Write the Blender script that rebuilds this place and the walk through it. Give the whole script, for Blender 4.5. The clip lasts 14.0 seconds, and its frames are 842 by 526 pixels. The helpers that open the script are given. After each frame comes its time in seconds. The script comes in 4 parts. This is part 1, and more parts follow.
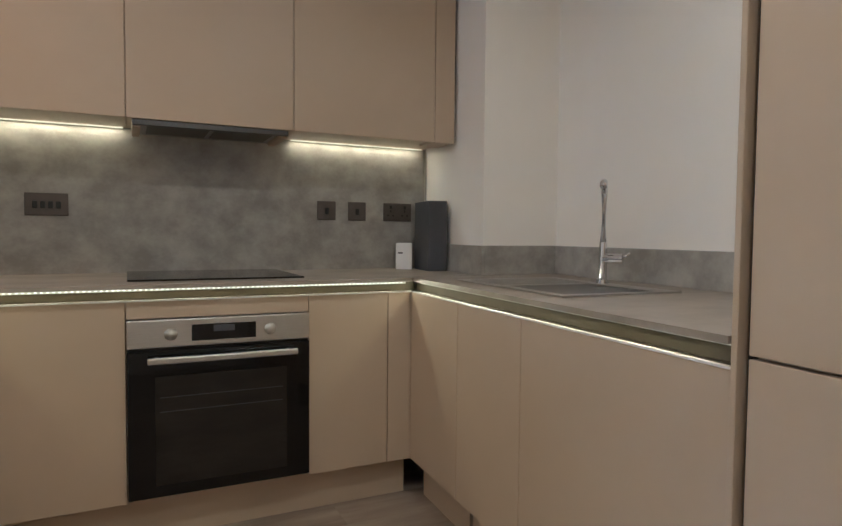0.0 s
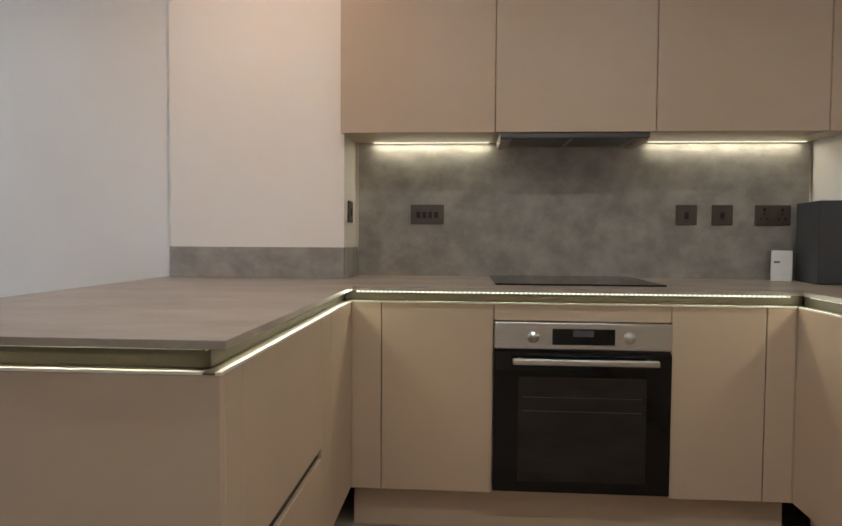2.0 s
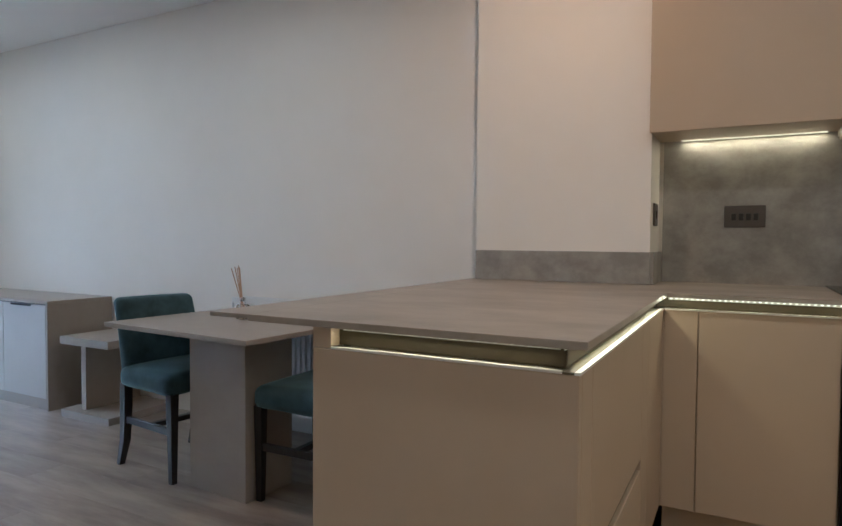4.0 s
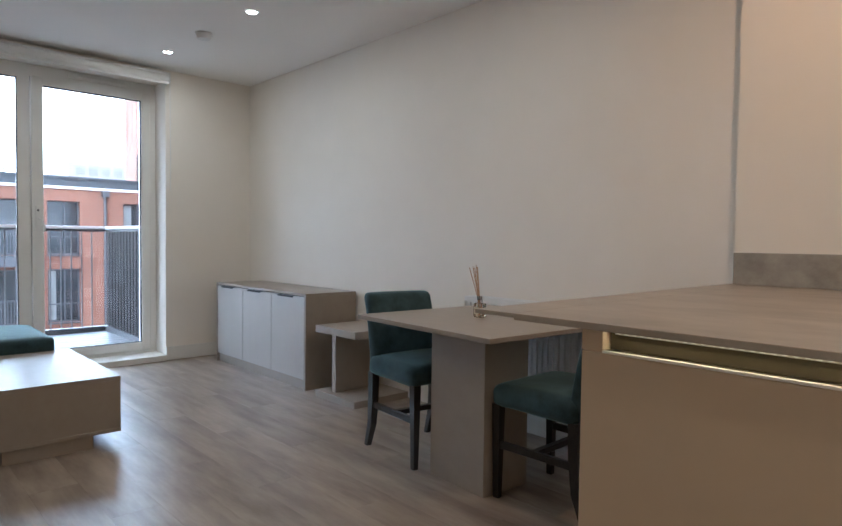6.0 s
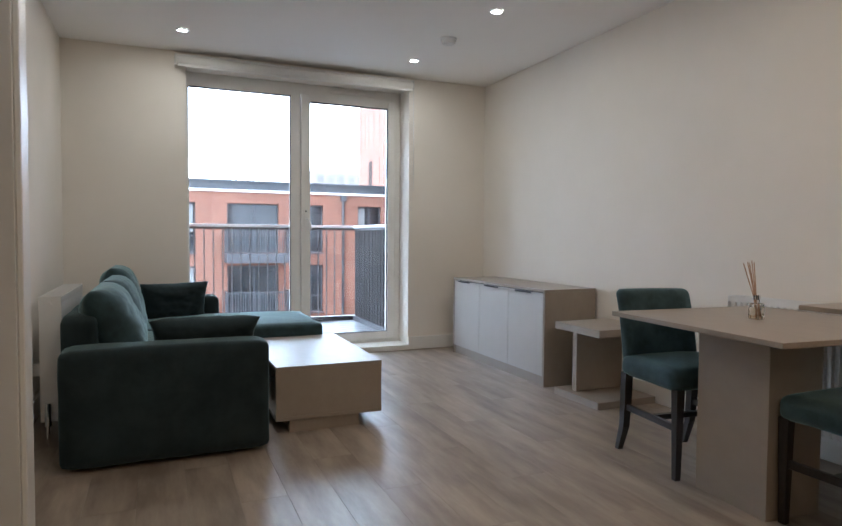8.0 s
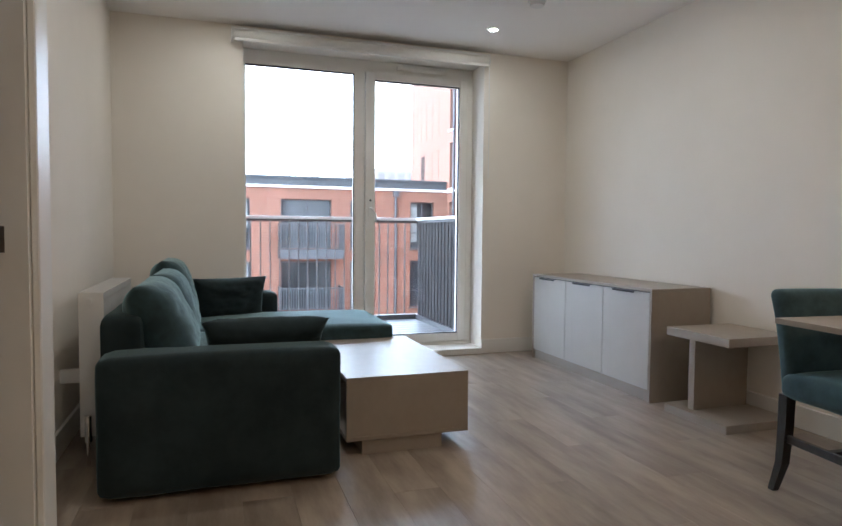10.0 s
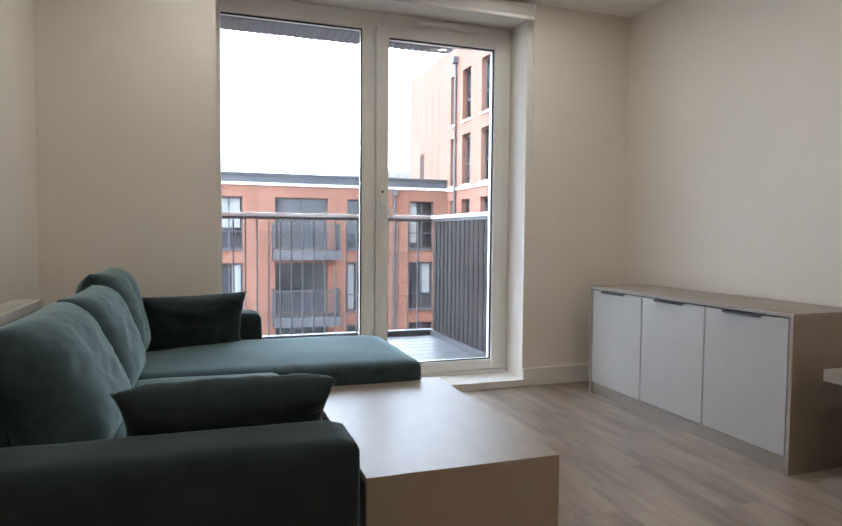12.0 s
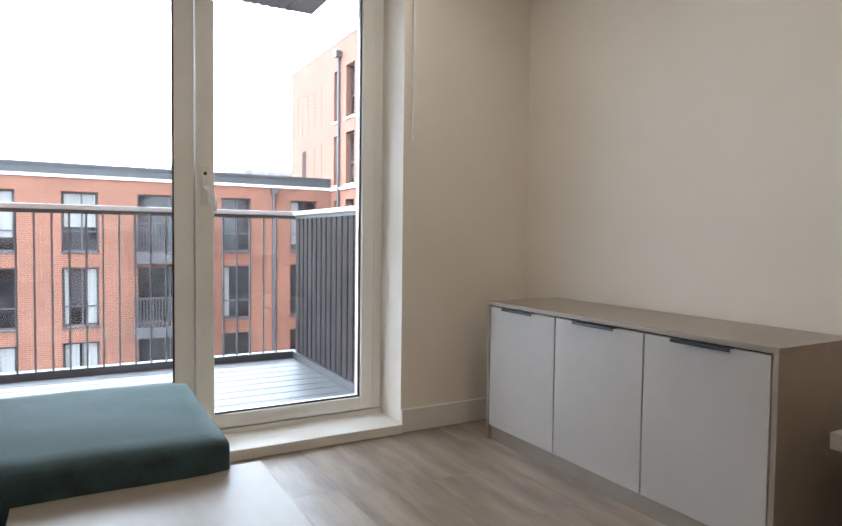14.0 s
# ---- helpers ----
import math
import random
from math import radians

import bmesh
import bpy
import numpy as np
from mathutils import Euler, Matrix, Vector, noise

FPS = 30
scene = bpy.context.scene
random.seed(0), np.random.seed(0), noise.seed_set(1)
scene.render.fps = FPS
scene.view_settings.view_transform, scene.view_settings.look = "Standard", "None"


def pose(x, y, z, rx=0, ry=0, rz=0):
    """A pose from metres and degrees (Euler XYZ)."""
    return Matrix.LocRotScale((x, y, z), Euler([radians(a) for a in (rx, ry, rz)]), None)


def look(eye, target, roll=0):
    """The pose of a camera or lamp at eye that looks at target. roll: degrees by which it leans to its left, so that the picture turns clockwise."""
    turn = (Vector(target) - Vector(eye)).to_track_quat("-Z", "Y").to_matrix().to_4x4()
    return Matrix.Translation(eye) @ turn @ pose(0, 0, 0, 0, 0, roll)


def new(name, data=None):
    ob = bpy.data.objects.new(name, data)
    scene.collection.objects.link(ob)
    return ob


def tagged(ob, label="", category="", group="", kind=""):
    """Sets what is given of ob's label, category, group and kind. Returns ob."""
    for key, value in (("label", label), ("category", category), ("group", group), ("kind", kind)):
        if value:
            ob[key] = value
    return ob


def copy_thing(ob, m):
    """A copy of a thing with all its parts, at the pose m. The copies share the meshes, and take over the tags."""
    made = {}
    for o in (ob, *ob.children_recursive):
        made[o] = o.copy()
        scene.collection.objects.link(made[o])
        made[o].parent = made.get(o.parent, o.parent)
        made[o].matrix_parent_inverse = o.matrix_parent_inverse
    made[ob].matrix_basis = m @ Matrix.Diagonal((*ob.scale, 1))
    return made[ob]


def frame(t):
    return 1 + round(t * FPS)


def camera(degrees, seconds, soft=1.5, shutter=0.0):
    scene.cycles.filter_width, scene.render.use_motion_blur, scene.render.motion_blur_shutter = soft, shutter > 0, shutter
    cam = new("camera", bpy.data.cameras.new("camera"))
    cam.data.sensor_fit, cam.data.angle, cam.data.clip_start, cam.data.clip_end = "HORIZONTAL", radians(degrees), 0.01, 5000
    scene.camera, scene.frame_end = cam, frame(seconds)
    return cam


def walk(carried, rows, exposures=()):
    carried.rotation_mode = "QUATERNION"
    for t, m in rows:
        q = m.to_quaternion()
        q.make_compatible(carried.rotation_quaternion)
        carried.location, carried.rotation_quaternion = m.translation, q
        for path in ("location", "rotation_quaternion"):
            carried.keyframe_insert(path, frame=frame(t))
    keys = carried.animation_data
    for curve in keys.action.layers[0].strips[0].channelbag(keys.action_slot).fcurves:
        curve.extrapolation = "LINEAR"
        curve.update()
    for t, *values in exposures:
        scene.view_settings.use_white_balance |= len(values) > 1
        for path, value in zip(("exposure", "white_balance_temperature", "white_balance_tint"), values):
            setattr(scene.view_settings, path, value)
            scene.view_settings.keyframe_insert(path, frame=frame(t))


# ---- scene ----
cam = camera(69.0, 14.0)
PATH = [
    (0, (0.006, -2.193, 1.052), (0.872, -0.393, 0.958), 0.5),
    (0.5, (-0.018, -2.167, 1.046), (0.562, -0.255, 0.954), 0.5),
    (1, (-0.045, -2.153, 1.046), (0.26, -0.178, 0.959), 0.5),
    (1.5, (-0.067, -2.137, 1.031), (-0.001, -0.139, 0.956), 0.5),
    (2, (-0.11, -2.139, 1.049), (-0.246, -0.146, 0.969), 0.4),
    (2.5, (-0.153, -2.137, 1.047), (-0.51, -0.17, 0.971), 0.5),
    (3, (-0.195, -2.155, 1.044), (-0.776, -0.242, 0.973), 0.4),
    (3.5, (-0.228, -2.174, 1.047), (-1.007, -0.333, 0.975), 0.4),
    (3.7, (-0.243, -2.184, 1.047), (-1.088, -0.373, 0.975), 0.4),
    (5.8, (-0.358, -2.246, 1.036), (-1.769, -0.831, 0.966), 0.7),
    (6, (-0.372, -2.26, 1.042), (-1.839, -0.902, 0.969), 0.7),
    (6.5, (-0.391, -2.286, 1.042), (-1.971, -1.061, 0.967), 0.7),
    (7, (-0.418, -2.33, 1.041), (-2.11, -1.266, 0.961), 0.5),
    (7.5, (-0.449, -2.363, 1.033), (-2.221, -1.438, 0.951), 0.5),
    (8, (-0.488, -2.399, 1.017), (-2.326, -1.615, 0.934), 0.4),
    (8.5, (-0.535, -2.432, 1.002), (-2.409, -1.738, 0.917), 0.5),
    (11, (-1.594, -2.328, 0.97), (-3.489, -1.697, 0.875), 0.5),
    (11.5, (-1.878, -2.286, 0.973), (-3.772, -1.651, 0.878), 0.5),
    (12, (-2.119, -2.236, 0.978), (-4.008, -1.587, 0.884), 0.5),
    (12.5, (-2.395, -2.161, 1.008), (-4.274, -1.482, 0.914), 0.4),
    (13, (-2.621, -2.069, 0.998), (-4.478, -1.332, 0.908), 0.5),
    (13.5, (-2.815, -1.934, 0.991), (-4.642, -1.126, 0.901), 0.5),
    (14, (-2.97, -1.725, 0.968), (-4.71, -0.743, 0.884), 0.7),
]
walk(cam, [(t, look(eye, target, roll)) for t, eye, target, roll in PATH], [(0.0, 4.35, 4400, 1), (0.6, 4.5, 4500, 1), (2.0, 4.4, 4450, 1), (3.0, 4.2, 4350, 1), (3.7, 4.1, 4400, 1), (6.0, 4.1, 4850, 3), (11.0, 4.1, 5200, 4), (14.0, 4.05, 5540, 5)])

# ---- world and light ----
world = bpy.data.worlds.new("overcast_sky")
scene.world = world
world.use_nodes = True
wn, wl = world.node_tree.nodes, world.node_tree.links
sky = wn.new("ShaderNodeTexSky")
sky.sky_type = "NISHITA"
sky.sun_disc = False
sky.sun_elevation, sky.sun_rotation = radians(46), radians(195)
sky.dust_density, sky.air_density, sky.ozone_density = 4.0, 1.0, 1.0
hs = wn.new("ShaderNodeHueSaturation")
hs.inputs["Saturation"].default_value = 0.18
wl.new(sky.outputs["Color"], hs.inputs["Color"])
cloud = wn.new("ShaderNodeMix")                 # an even layer of cloud over the clear sky
cloud.data_type = "RGBA"
cloud.inputs["Factor"].default_value = 0.85
cloud.inputs[7].default_value = (3.7, 3.78, 3.9, 1)
wl.new(hs.outputs["Color"], cloud.inputs[6])
wl.new(cloud.outputs[2], wn["Background"].inputs["Color"])
wn["Background"].inputs["Strength"].default_value = 0.15

sun = new("sun", bpy.data.lights.new("sun", "SUN"))
sun.data.energy, sun.data.angle, sun.data.color = 0.06, radians(30), (1.0, 0.95, 0.88)
sun.matrix_basis = look((0, 0, 0), (-math.sin(radians(195)) * math.cos(radians(46)), -math.cos(radians(195)) * math.cos(radians(46)), -math.sin(radians(46))))

# ---- materials ----
def mat(name, rgb, rough=0.5, metal=0.0, rgb2=None, scale=8.0, detail=4.0, bump=0.0, bump_scale=60.0, stretch=(1, 1, 1), contrast=(0.35, 0.65), sheen=0.0, spec=0.5, rand=0.0):
    m = bpy.data.materials.new(name)
    m.use_nodes = True
    n, l = m.node_tree.nodes, m.node_tree.links
    b = n["Principled BSDF"]
    b.inputs["Base Color"].default_value = (*rgb, 1)
    b.inputs["Roughness"].default_value = rough
    b.inputs["Metallic"].default_value = metal
    b.inputs["Specular IOR Level"].default_value = spec
    if sheen:
        b.inputs["Sheen Weight"].default_value = sheen
        b.inputs["Sheen Roughness"].default_value = 0.4
        b.inputs["Sheen Tint"].default_value = (0.52, 0.74, 0.79, 1)
    geo = n.new("ShaderNodeNewGeometry")
    mp = n.new("ShaderNodeMapping")
    mp.inputs["Scale"].default_value = stretch
    l.new(geo.outputs["Position"], mp.inputs["Vector"])
    if rgb2:
        t = n.new("ShaderNodeTexNoise")
        t.inputs["Scale"].default_value, t.inputs["Detail"].default_value, t.inputs["Roughness"].default_value = scale, detail, 0.62
        r = n.new("ShaderNodeValToRGB")
        r.color_ramp.elements[0].position, r.color_ramp.elements[1].position = contrast
        r.color_ramp.elements[0].color, r.color_ramp.elements[1].color = (*rgb, 1), (*rgb2, 1)
        l.new(mp.outputs["Vector"], t.inputs["Vector"])
        l.new(t.outputs["Fac"], r.inputs["Fac"])
        out = r.outputs["Color"]
        if rand:
            oi = n.new("ShaderNodeObjectInfo")
            h = n.new("ShaderNodeHueSaturation")
            mr = n.new("ShaderNodeMapRange")
            mr.inputs["To Min"].default_value, mr.inputs["To Max"].default_value = 1 - rand, 1 + rand
            l.new(oi.outputs["Random"], mr.inputs["Value"])
            l.new(mr.outputs["Result"], h.inputs["Value"])
            l.new(out, h.inputs["Color"])
            ad = n.new("ShaderNodeVectorMath")
            sc = n.new("ShaderNodeMath")
            sc.operation = "MULTIPLY"
            sc.inputs[1].default_value = 37.0
            l.new(oi.outputs["Random"], sc.inputs[0])
            l.new(mp.outputs["Vector"], ad.inputs[0])
            l.new(sc.outputs["Value"], ad.inputs[1])
            l.new(ad.outputs["Vector"], t.inputs["Vector"])
            out = h.outputs["Color"]
        l.new(out, b.inputs["Base Color"])
    if bump:
        t2 = n.new("ShaderNodeTexNoise")
        t2.inputs["Scale"].default_value, t2.inputs["Detail"].default_value = bump_scale, 3.0
        bp = n.new("ShaderNodeBump")
        bp.inputs["Strength"].default_value, bp.inputs["Distance"].default_value = bump, 0.004
        l.new(mp.outputs["Vector"], t2.inputs["Vector"])
        l.new(t2.outputs["Fac"], bp.inputs["Height"])
        l.new(bp.outputs["Normal"], b.inputs["Normal"])
    return m


def glow(name, rgb, strength):
    m = bpy.data.materials.new(name)
    m.use_nodes = True
    b = m.node_tree.nodes["Principled BSDF"]
    b.inputs["Base Color"].default_value = (0.9, 0.9, 0.85, 1)
    b.inputs["Emission Color"].default_value = (*rgb, 1)
    b.inputs["Emission Strength"].default_value = strength
    return m


def glass(name, rgb=(1, 1, 1), rough=0.0, ior=1.45):
    m = bpy.data.materials.new(name)
    m.use_nodes = True
    b = m.node_tree.nodes["Principled BSDF"]
    b.inputs["Base Color"].default_value = (*rgb, 1)
    b.inputs["Transmission Weight"].default_value = 1.0
    b.inputs["Roughness"].default_value = rough
    b.inputs["IOR"].default_value = ior
    return m


def brickwork(name, axis):
    m = bpy.data.materials.new(name)
    m.use_nodes = True
    n, l = m.node_tree.nodes, m.node_tree.links
    b = n["Principled BSDF"]
    b.inputs["Roughness"].default_value = 0.85
    geo, sep, com = n.new("ShaderNodeNewGeometry"), n.new("ShaderNodeSeparateXYZ"), n.new("ShaderNodeCombineXYZ")
    l.new(geo.outputs["Position"], sep.inputs["Vector"])
    l.new(sep.outputs[axis], com.inputs["X"])
    l.new(sep.outputs["Z"], com.inputs["Y"])
    t = n.new("ShaderNodeTexBrick")
    t.inputs["Color1"].default_value, t.inputs["Color2"].default_value = (0.270, 0.103, 0.059, 1), (0.215, 0.079, 0.045, 1)
    t.inputs["Mortar"].default_value = (0.31, 0.19, 0.14, 1)
    t.inputs["Scale"].default_value = 1.0
    t.inputs["Brick Width"].default_value, t.inputs["Row Height"].default_value, t.inputs["Mortar Size"].default_value = 0.225, 0.075, 0.011
    l.new(com.outputs["Vector"], t.inputs["Vector"])
    ns, mx = n.new("ShaderNodeTexNoise"), n.new("ShaderNodeMix")
    ns.inputs["Scale"].default_value, ns.inputs["Detail"].default_value = 0.5, 5.0
    l.new(com.outputs["Vector"], ns.inputs["Vector"])
    mx.data_type, mx.blend_type = "RGBA", "MULTIPLY"
    mx.inputs["Factor"].default_value = 0.45
    l.new(t.outputs["Color"], mx.inputs[6])
    l.new(ns.outputs["Fac"], mx.inputs[7])
    l.new(mx.outputs[2], b.inputs["Base Color"])
    bp = n.new("ShaderNodeBump")
    bp.inputs["Strength"].default_value, bp.inputs["Distance"].default_value = 0.5, 0.01
    l.new(t.outputs["Fac"], bp.inputs["Height"])
    bp.invert = True
    l.new(bp.outputs["Normal"], b.inputs["Normal"])
    return m


M_WALL = mat("wall_paint", (0.81, 0.76, 0.685), 0.75, rgb2=(0.84, 0.79, 0.715), scale=1.6, bump=0.10, bump_scale=170)
M_CEIL = mat("ceiling_paint", (0.90, 0.875, 0.84), 0.85, rgb2=(0.92, 0.895, 0.86), scale=1.2, bump=0.06, bump_scale=150)
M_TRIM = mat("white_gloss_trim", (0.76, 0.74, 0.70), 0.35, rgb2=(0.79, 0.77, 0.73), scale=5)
M_UNIT = mat("cashmere_matt_door", (0.485, 0.385, 0.275), 0.42, rgb2=(0.505, 0.402, 0.29), scale=3, bump=0.02, bump_scale=300)
M_CONC = mat("concrete_laminate", (0.255, 0.238, 0.212), 0.36, rgb2=(0.42, 0.395, 0.355), scale=9.0, detail=15, contrast=(0.36, 0.66), bump=0.06, bump_scale=120, stretch=(0.9, 1, 1.0))
# browner than the splashback: the kitchen's warm lamplight is put into the colour
M_WTOP = mat("warm_lit_worktop_laminate", (0.24, 0.206, 0.170), 0.36, rgb2=(0.39, 0.342, 0.288), scale=5.5, detail=11, contrast=(0.33, 0.70), bump=0.05, bump_scale=120, stretch=(0.7, 1.2, 1))
# darker than champagne metal: the recess's dimness is put into the colour
M_GOLA = mat("dimmed_champagne_profile", (0.105, 0.09, 0.055), 0.45, 0.3, rgb2=(0.125, 0.105, 0.065), scale=10)
M_STEEL = mat("brushed_steel", (0.50, 0.49, 0.47), 0.32, 1.0, rgb2=(0.58, 0.57, 0.55), scale=30, stretch=(1, 1, 40), bump=0.03, bump_scale=200)
M_CHROME = mat("chrome", (0.75, 0.75, 0.76), 0.08, 1.0)
M_BLACKG = mat("black_oven_glass", (0.004, 0.004, 0.004), 0.06, rgb2=(0.006, 0.006, 0.006), scale=6, spec=0.3)
M_INNERG = mat("inner_oven_glass", (0.014, 0.0125, 0.0105), 0.14, rgb2=(0.024, 0.021, 0.018), scale=5, spec=0.3, stretch=(1, 1, 4))
M_HOB = mat("black_hob_glass", (0.008, 0.008, 0.008), 0.09, rgb2=(0.011, 0.011, 0.011), scale=8)
M_RACK = mat("oven_rack", (0.10, 0.10, 0.10), 0.3, 0.8)
M_PLATE = mat("dark_bronze_plate", (0.10, 0.084, 0.072), 0.42, 0.4, rgb2=(0.115, 0.097, 0.084), scale=20)
M_BLACK = mat("black_plastic", (0.012, 0.012, 0.012), 0.45, rgb2=(0.018, 0.018, 0.018), scale=20)
M_CHAR = mat("charcoal_card", (0.055, 0.055, 0.062), 0.55, rgb2=(0.065, 0.065, 0.072), scale=10)
M_WHITEP = mat("white_plastic", (0.78, 0.77, 0.75), 0.4, rgb2=(0.8, 0.79, 0.77), scale=10)
M_BOARD = mat("greige_board", (0.295, 0.250, 0.203), 0.40, spec=0.9, rgb2=(0.318, 0.272, 0.223), scale=14, detail=8, stretch=(0.6, 1.3, 1.0), bump=0.03, bump_scale=240)
M_SBDOOR = mat("light_grey_door", (0.50, 0.48, 0.455), 0.40, rgb2=(0.52, 0.50, 0.475), scale=4)
M_HANDLE = mat("graphite_handle", (0.045, 0.045, 0.048), 0.35, 0.8, rgb2=(0.06, 0.06, 0.062), scale=30)
M_TEALC = mat("chair_velvet", (0.024, 0.046, 0.056), 0.75, rgb2=(0.054, 0.092, 0.106), scale=10, detail=9, bump=0.12, bump_scale=260, sheen=0.6, spec=0.25)
# cushion velvet is brighter to hold the window's sheen; sofa body is darker
M_TEAL = mat("sheen_lit_teal_velvet", (0.021, 0.039, 0.044), 0.7, rgb2=(0.042, 0.076, 0.085), scale=9, detail=11, bump=0.15, bump_scale=240, sheen=1.0, spec=0.25, contrast=(0.38, 0.66))
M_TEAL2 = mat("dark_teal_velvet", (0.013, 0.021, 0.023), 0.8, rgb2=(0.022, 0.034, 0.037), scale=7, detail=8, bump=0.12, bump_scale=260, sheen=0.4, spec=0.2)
M_DARKW = mat("black_stained_wood", (0.010, 0.008, 0.007), 0.35, rgb2=(0.022, 0.017, 0.014), scale=20, stretch=(6, 6, 1))
M_UPVC = mat("white_window_frame", (0.80, 0.785, 0.74), 0.28, rgb2=(0.83, 0.815, 0.77), scale=6)
M_GASKET = mat("black_gasket", (0.02, 0.02, 0.022), 0.5)
M_GLASS = glass("clear_glass")
M_FABRIC = mat("roller_blind_fabric", (0.74, 0.72, 0.68), 0.7, rgb2=(0.77, 0.75, 0.71), scale=120)
M_RAIL = mat("anthracite_rail", (0.075, 0.076, 0.082), 0.45, 0.3, rgb2=(0.09, 0.091, 0.098), scale=12)
M_BAR = mat("grey_bar", (0.15, 0.15, 0.158), 0.45, 0.2, rgb2=(0.18, 0.18, 0.188), scale=12)
M_SLAT = mat("dark_screen_slat", (0.024, 0.022, 0.023), 0.7, rgb2=(0.036, 0.033, 0.034), scale=9, spec=0.15)
M_FARHOLE = mat("dark_far_opening", (0.05, 0.035, 0.03), 0.9, spec=0.1, rgb2=(0.07, 0.05, 0.042), scale=2)
M_RAILTOP = mat("silver_handrail", (0.60, 0.60, 0.60), 0.35, 0.4, rgb2=(0.66, 0.66, 0.66), scale=5)
M_DECK = mat("grey_deck_board", (0.085, 0.088, 0.096), 0.42, rgb2=(0.125, 0.128, 0.137), scale=14, stretch=(3, 0.5, 1), rand=0.08)
M_SOFFIT = mat("dark_soffit", (0.09, 0.092, 0.10), 0.6, rgb2=(0.11, 0.112, 0.12), scale=4)
M_BRICKX = brickwork("red_brick_front", "Y")
M_BRICKY = brickwork("red_brick_side", "X")
M_COPING = mat("white_coping", (0.62, 0.61, 0.60), 0.6, rgb2=(0.68, 0.67, 0.66), scale=2)
M_ROOF = mat("dark_roof_metal", (0.040, 0.044, 0.050), 0.6, rgb2=(0.055, 0.06, 0.066), scale=1.5)
M_FARWIN = mat("far_window_glass", (0.012, 0.013, 0.015), 0.10, spec=0.35, rgb2=(0.045, 0.046, 0.05), scale=0.7, detail=2, contrast=(0.4, 0.6))
M_CURTAIN = mat("pale_curtain", (0.20, 0.205, 0.20), 0.8, rgb2=(0.26, 0.265, 0.26), scale=3, stretch=(1, 4, 0.1))
# distance haze is put into these two greys, so the windows barely show
M_FARGREY = mat("far_haze_grey_block", (0.20, 0.178, 0.172), 0.8, rgb2=(0.22, 0.198, 0.192), scale=0.3)
M_FARDARK = mat("far_haze_grey_window", (0.13, 0.115, 0.112), 0.7, rgb2=(0.15, 0.133, 0.13), scale=0.3)
M_GROUND = mat("courtyard_ground", (0.16, 0.155, 0.15), 0.9, rgb2=(0.22, 0.215, 0.20), scale=0.4)
M_LED = glow("led_dot_warm", (1.0, 0.80, 0.48), 0.10)
M_TAPE = mat("white_tape", (0.6, 0.58, 0.5), 0.5, rgb2=(0.64, 0.62, 0.54), scale=40)
M_LEDDIM = glow("led_dot_dim", (1.0, 0.80, 0.48), 0.03)
M_LEDSTRIP = glow("led_diffuser_warm", (1.0, 0.70, 0.34), 0.06)
M_DLIGHT = glow("downlight_lens", (1.0, 0.92, 0.78), 2.5)
M_FLOOR = mat("oak_vinyl_plank", (0.205, 0.162, 0.124), 0.37, spec=0.75, rgb2=(0.385, 0.318, 0.252), scale=3.2, detail=9, stretch=(0.55, 2.8, 1), contrast=(0.36, 0.66), bump=0.05, bump_scale=60, rand=0.075)
M_JOINT = mat("floor_base", (0.12, 0.09, 0.068), 0.7, rgb2=(0.14, 0.105, 0.08), scale=10)
M_DOORDK = mat("dark_grey_door", (0.045, 0.046, 0.05), 0.4, rgb2=(0.055, 0.056, 0.06), scale=8, stretch=(8, 8, 0.7))
M_REED = mat("reed", (0.42, 0.25, 0.14), 0.7, rgb2=(0.5, 0.31, 0.18), scale=30)
M_OIL = glass("diffuser_oil", (0.95, 0.85, 0.7), 0.0, 1.4)
M_LABEL = mat("cream_label", (0.6, 0.55, 0.45), 0.6)
M_CHROMEH = mat("satin_handle", (0.82, 0.82, 0.80), 0.3, 0.0)

# ---- builders ----
ORIG = {}


def box(x0, x1, y0, y1, z0, z1, bev=0.0, seg=2):
    bm = bmesh.new()
    bmesh.ops.create_cube(bm, size=1.0)
    for v in bm.verts:
        v.co = Vector(((x0 + x1) / 2 + v.co.x * (x1 - x0), (y0 + y1) / 2 + v.co.y * (y1 - y0), (z0 + z1) / 2 + v.co.z * (z1 - z0)))
    if bev:
        bmesh.ops.bevel(bm, geom=bm.edges[:], offset=bev, segments=seg, affect="EDGES", profile=0.5)
    return bm


def cyl(p, q, r0, r1=None, n=16):
    p, q = Vector(p), Vector(q)
    bm = bmesh.new()
    d = q - p
    bmesh.ops.create_cone(bm, cap_ends=True, segments=n, radius1=r0, radius2=r0 if r1 is None else r1, depth=d.length)
    bmesh.ops.transform(bm, matrix=Matrix.Translation((p + q) / 2) @ d.to_track_quat("Z", "Y").to_matrix().to_4x4(), verts=bm.verts[:])
    return bm


def join(*bms):
    out = bms[0]
    for b in bms[1:]:
        me = bpy.data.meshes.new("tmp")
        b.to_mesh(me)
        b.free()
        out.from_mesh(me)
        bpy.data.meshes.remove(me)
    return out


